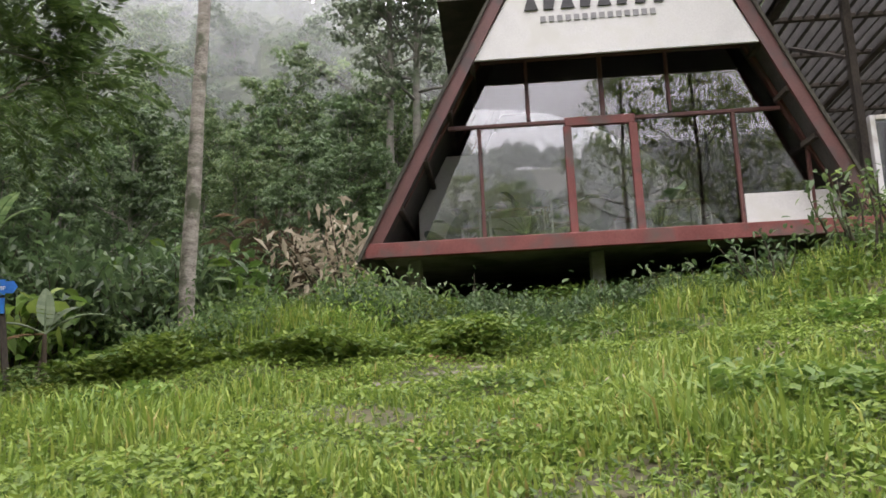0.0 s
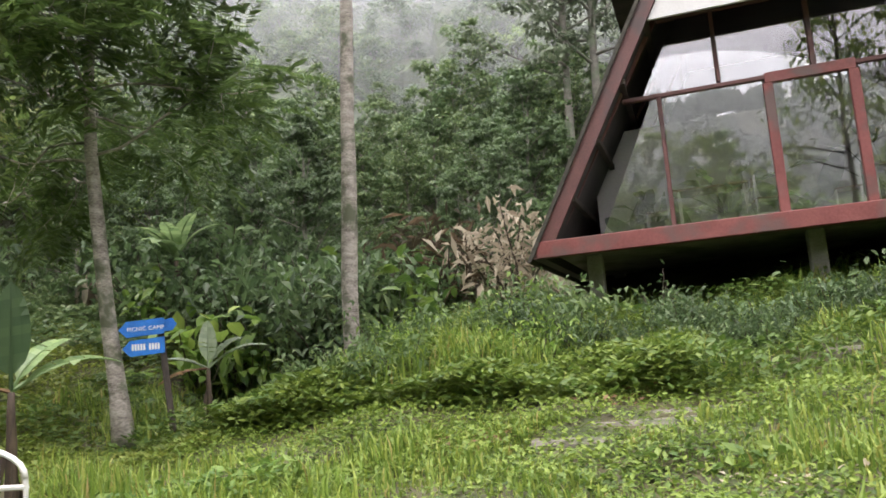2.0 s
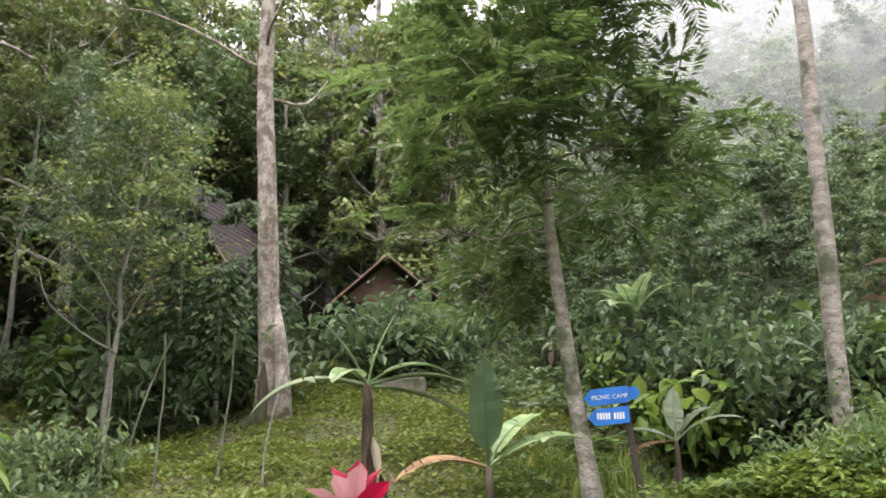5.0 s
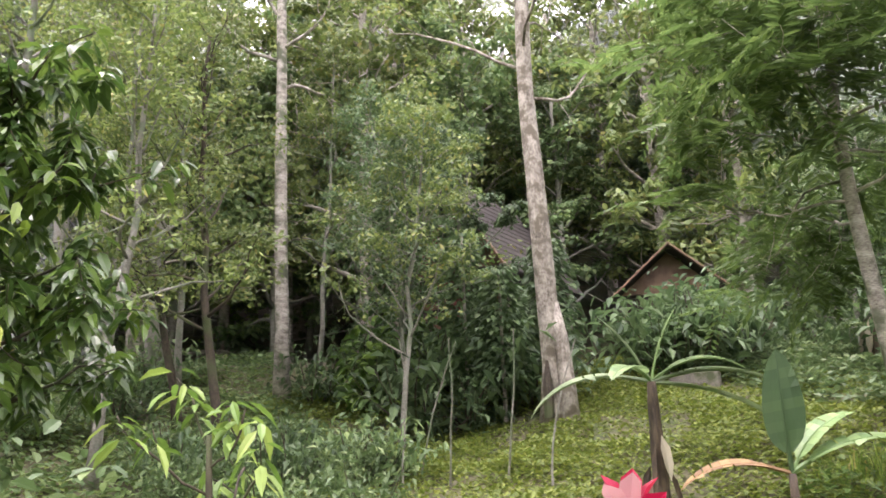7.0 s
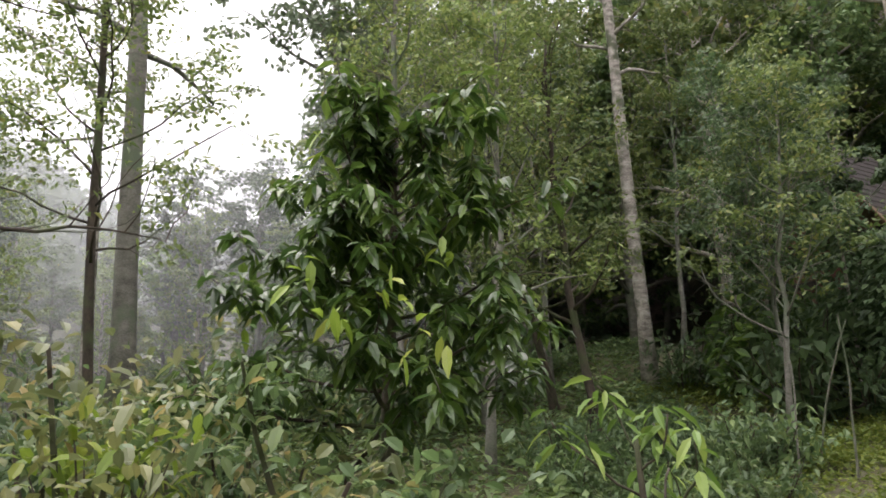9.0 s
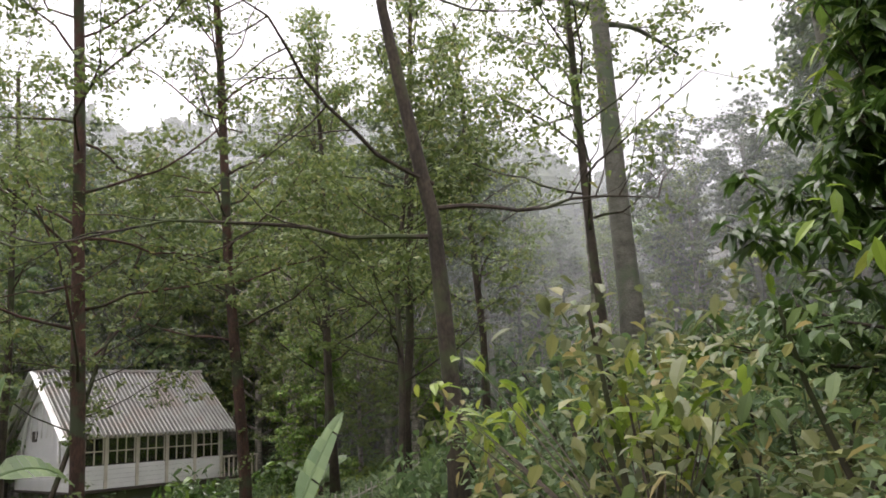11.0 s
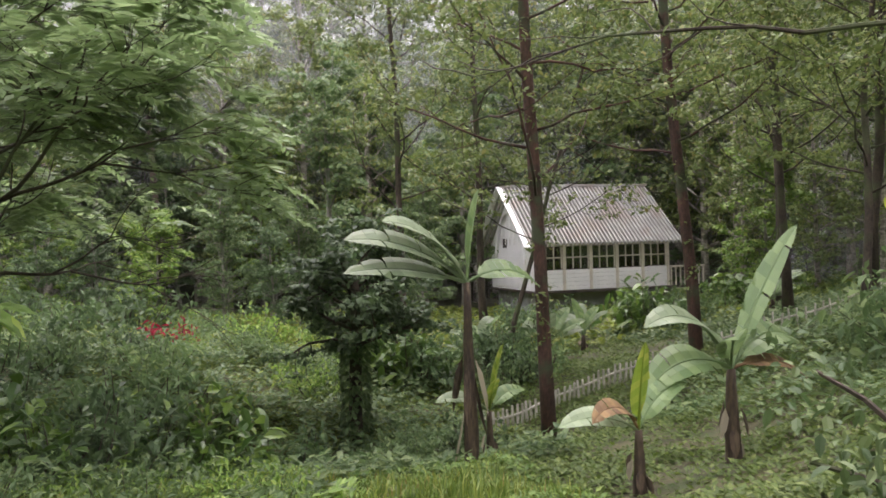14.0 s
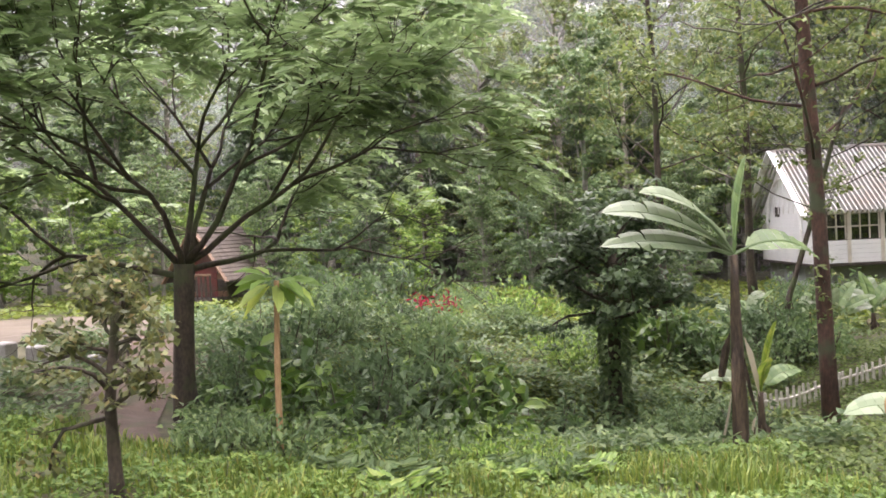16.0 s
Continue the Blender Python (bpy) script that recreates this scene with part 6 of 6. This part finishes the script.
# bare pale saplings at the lawn edge
for x, y, dx in ((-10.6, 5.2, 0.2), (-10.2, 5.9, 0.3), (-10.9, 4.6, -0.1), (-9.6, 6.3, -0.3), (-11.4, 5.0, 0.4)):
    t = thing("bare_sapling", foot(x, y), "thin bare pale sapling", "sapling", "bare saplings")
    bg = Bag()
    tube(bg, wander((0, 0, -0.1), (dx, 0.1, 1.5), 2.2, 7, 0.12), np.linspace(0.02, 0.009, 8), 6)
    bg.mesh("stem", BARK_GREY, t)

# ---- grass and low growth ----
turf = np.random.default_rng(5)


def blades(name, n, box_, tall, label, material=GRASS, wide=0.007, patch=0.5, lean=0.45, clear=()):
    x, y = turf.uniform(box_[0], box_[1], n), turf.uniform(box_[2], box_[3], n)
    cl = np.sin(x * 1.9 + 1.3 * np.sin(y * 1.1)) * np.sin(y * 1.6 + 1.2 * np.sin(x * 0.9)) + 0.6 * np.sin(4.3 * x + y) * np.sin(3.7 * y - x)
    keep = turf.uniform(0, 1, n) < np.clip(0.62 + 0.6 * cl, 0.12, 1)
    for cx, cy, cr in clear:
        keep &= (x - cx) ** 2 + (y - cy) ** 2 > cr * cr
    x, y, cl = x[keep], y[keep], cl[keep]
    k = len(x)
    t = tall * turf.uniform(0.45, 1.2, k) * (1 + patch * np.clip(cl, -0.6, 1.2))
    a = turf.uniform(0, 6.283, k)
    ln = lean * turf.uniform(0.2, 1.4, k)
    out = np.stack([np.cos(a), np.sin(a), 0 * a], 1)
    sd = np.stack([-np.sin(a), np.cos(a), 0 * a], 1)
    p = np.stack([x, y, height(x, y) - 0.015], 1)
    w = wide * turf.uniform(0.7, 1.4, k)[:, None]
    z = np.array((0, 0, 1.0))
    m = p + out * (ln * t * 0.35)[:, None] + z * (t * 0.6)[:, None]
    e = p + out * (ln * t)[:, None] + z * (t * np.clip(1 - 0.35 * ln, 0.35, 1))[:, None]
    v = np.stack([p - sd * w, p + sd * w, m + sd * w * 0.8, m - sd * w * 0.8, e], 1)
    f = np.array([(0, 1, 2), (0, 2, 3), (3, 2, 4)])
    b = Bag()
    b.tris(v.reshape(-1, 3), (f[None] + (np.arange(k) * 5)[:, None, None]).reshape(-1, 3))
    return tagged(b.mesh(name, material), label, "grass", kind="stuff")


def cover(name, n, box_, size, lift, label, material=COVER, clear=()):
    x, y = turf.uniform(box_[0], box_[1], n), turf.uniform(box_[2], box_[3], n)
    cl = np.sin(x * 1.3 + np.sin(y * 0.9)) * np.sin(y * 1.5 + np.sin(x)) + 0.5 * np.sin(3.1 * x) * np.sin(3.7 * y)
    keep = turf.uniform(0, 1, n) < np.clip(0.65 + 0.5 * cl, 0.15, 1)
    for cx, cy, cr in clear:
        keep &= (x - cx) ** 2 + (y - cy) ** 2 > cr * cr
    x, y, cl = x[keep], y[keep], cl[keep]
    k = len(x)
    z = height(x, y) + lift * turf.uniform(0.05, 1, k) * (0.7 + 0.6 * np.clip(cl, -0.5, 1))
    a = turf.uniform(0, 6.283, k)
    s = size * turf.uniform(0.5, 1.4, k)
    b = Bag()
    leaves(b, np.stack([x, y, z], 1), np.stack([np.cos(a), np.sin(a), turf.uniform(-0.2, 0.7, k)], 1), s, s * 0.55, 0.15)
    return tagged(b.mesh(name, material), label, "ground cover", kind="stuff")


HARD = [(x, y, sx * 0.5) for x, y, sx, sy, t in SLABS]
WAY = [(4.8 + 3.3 * f, -8.0 - 8.5 * f, 0.75) for f in np.linspace(0, 1, 14)] + [(12.2, -18, 3.6), (9.5, -13.0, 1.2), (11, -13.5, 1.5)]
blades("meadow_grass", 95000, (-7.5, 8.5, 1.4, 9.5), 0.085, "short bright green meadow grass", clear=HARD)
blades("path_grass", 42000, (-3.5, 5, 1.5, 5.2), 0.12, "short green grass by the walk")
blades("tall_grass", 5000, (1.2, 8, 3.2, 11), 0.26, "tall bright grass on the bank", wide=0.01, clear=HARD)
blades("tall_grass", 6000, (-7, -1.6, 3.2, 7.5), 0.28, "tall grass beside the lawn", wide=0.009, clear=HARD)
blades("bank_grass", 34000, (-8, 9, 9.0, 15), 0.34, "long grass and weeds below the cafe", wide=0.01, clear=HARD)
cover("bank_weeds", 60000, (-8, 9, 8.5, 15.5), 0.1, 0.4, "leafy weeds below the cafe")
cover("meadow_weeds", 150000, (-7.5, 8.5, 1.6, 9.5), 0.055, 0.13, "small leafy weeds in the meadow", MEADOW)
cover("west_ground_cover", 180000, (-18, -4.5, 3, 14), 0.085, 0.12, "bright creeping ground cover on the lawn", LAWN)
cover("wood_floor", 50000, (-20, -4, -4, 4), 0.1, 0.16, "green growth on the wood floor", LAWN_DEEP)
cover("near_ground_cover", 50000, (-5, 9, -3.5, 2.5), 0.06, 0.1, "short mixed growth round the path")
cover("undergrowth", 60000, (-24, -6, -12, 4), 0.14, 0.3, "dark leafy undergrowth in the wood", LEAF_MID)
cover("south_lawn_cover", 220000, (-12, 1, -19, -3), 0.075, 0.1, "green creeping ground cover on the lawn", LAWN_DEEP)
blades("south_grass", 30000, (-3, 6, -8.5, -2.5), 0.22, "rough grass and herbs on the slope", wide=0.009)
cover("south_weeds", 50000, (-3, 8, -9.5, -2.5), 0.07, 0.2, "leafy herbs on the slope", clear=WAY)
cover("ravine_growth", 70000, (-4, 10, -20, -8), 0.13, 0.4, "dark leafy growth in the ravine", LEAF_MID, clear=WAY)
cover("far_meadow", 60000, (-24, 16, -34, -18), 0.2, 0.25, "green growth round the white house", LAWN, clear=[(12.2, -18, 3.6)])
cover("gully_growth", 50000, (-16, -4, 12, 22), 0.16, 0.4, "dark leafy growth in the gully", LEAF_MID)

blades("meadow_tufts", 16000, (-2.5, 3.5, 3.0, 8.0), 0.14, "short tufts in the meadow", wide=0.009, clear=HARD)
cover("meadow_cover", 40000, (-3, 4, 2.8, 8.2), 0.05, 0.08, "low leafy growth in the meadow", clear=HARD)
for cx, cy, rx, ry, nn in ((-3.2, 6.2, 0.8, 0.4, 900), (2.6, 4.3, 0.9, 0.35, 1000), (4.6, 7.4, 0.9, 0.4, 1100), (0.7, 6.7, 0.5, 0.3, 500), (5.6, 5.4, 0.7, 0.5, 900)):
    cover("weed_patch", nn, (cx - rx, cx + rx, cy - ry, cy + ry), 0.1, 0.22, "patch of darker broad weeds in the meadow", COVER)
cover("back_lawn", 45000, (-5, 4, -22, -12.5), 0.1, 0.12, "sunny creeping growth behind the ravine", LAWN)
for cx, cy, rx, ry in ((-1.4, 7.6, 0.5, 0.3), (-0.3, 4.4, 1.1, 0.6), (1.9, 6.2, 1.2, 0.3), (-0.2, 8.6, 0.4, 0.3), (3.4, 6.6, 0.8, 0.25)):
    cover("dry_litter", 130, (cx - rx, cx + rx, cy - ry, cy + ry), 0.07, 0.09, "dry brown grass and leaf litter in the meadow", LEAF_PALE if cx > 1 else LEAF_BANANA_DEAD)
cover("wood_edge_growth", 60000, (-24, -10, -20, -7), 0.13, 0.25, "leafy growth at the wood edge", LEAF_MID)
cover("mound_weeds", 70000, (-4.8, 0.6, 8.6, 12.6), 0.09, 0.36, "bright leafy weeds on the mound", MEADOW)
cover("far_wood_floor", 60000, (-46, -20, -42, -4), 0.26, 0.3, "leafy floor of the far wood", LEAF_MID)
# ferns on the slope and in the ravine
for x, y, s in ((1.2, -6.2, 0.5), (0.2, -6.8, 0.45), (1.9, -6.6, 0.5), (-0.6, -7.3, 0.5), (2.2, -14.2, 0.8), (1.4, -9.2, 0.6), (-8.4, 11.6, 0.6), (-7.4, 10.6, 0.5), (-3.6, 9.8, 0.4), (0.6, 12.4, 0.45), (3.6, 12.2, 0.5)):
    t = thing("fern", foot(x, y), "green fern with arching feathery fronds", "fern", "ferns")
    for k in range(10):
        b = Bag()
        a = k * 2.4
        fronds(b, (0, 0, 0.02), (math.cos(a), math.sin(a), 1.1), s * 1.5, 14, s * 0.3, 0.7, 0.3)
        b.mesh("frond", LEAF_MID if k % 3 else LEAF_FRESH, t)
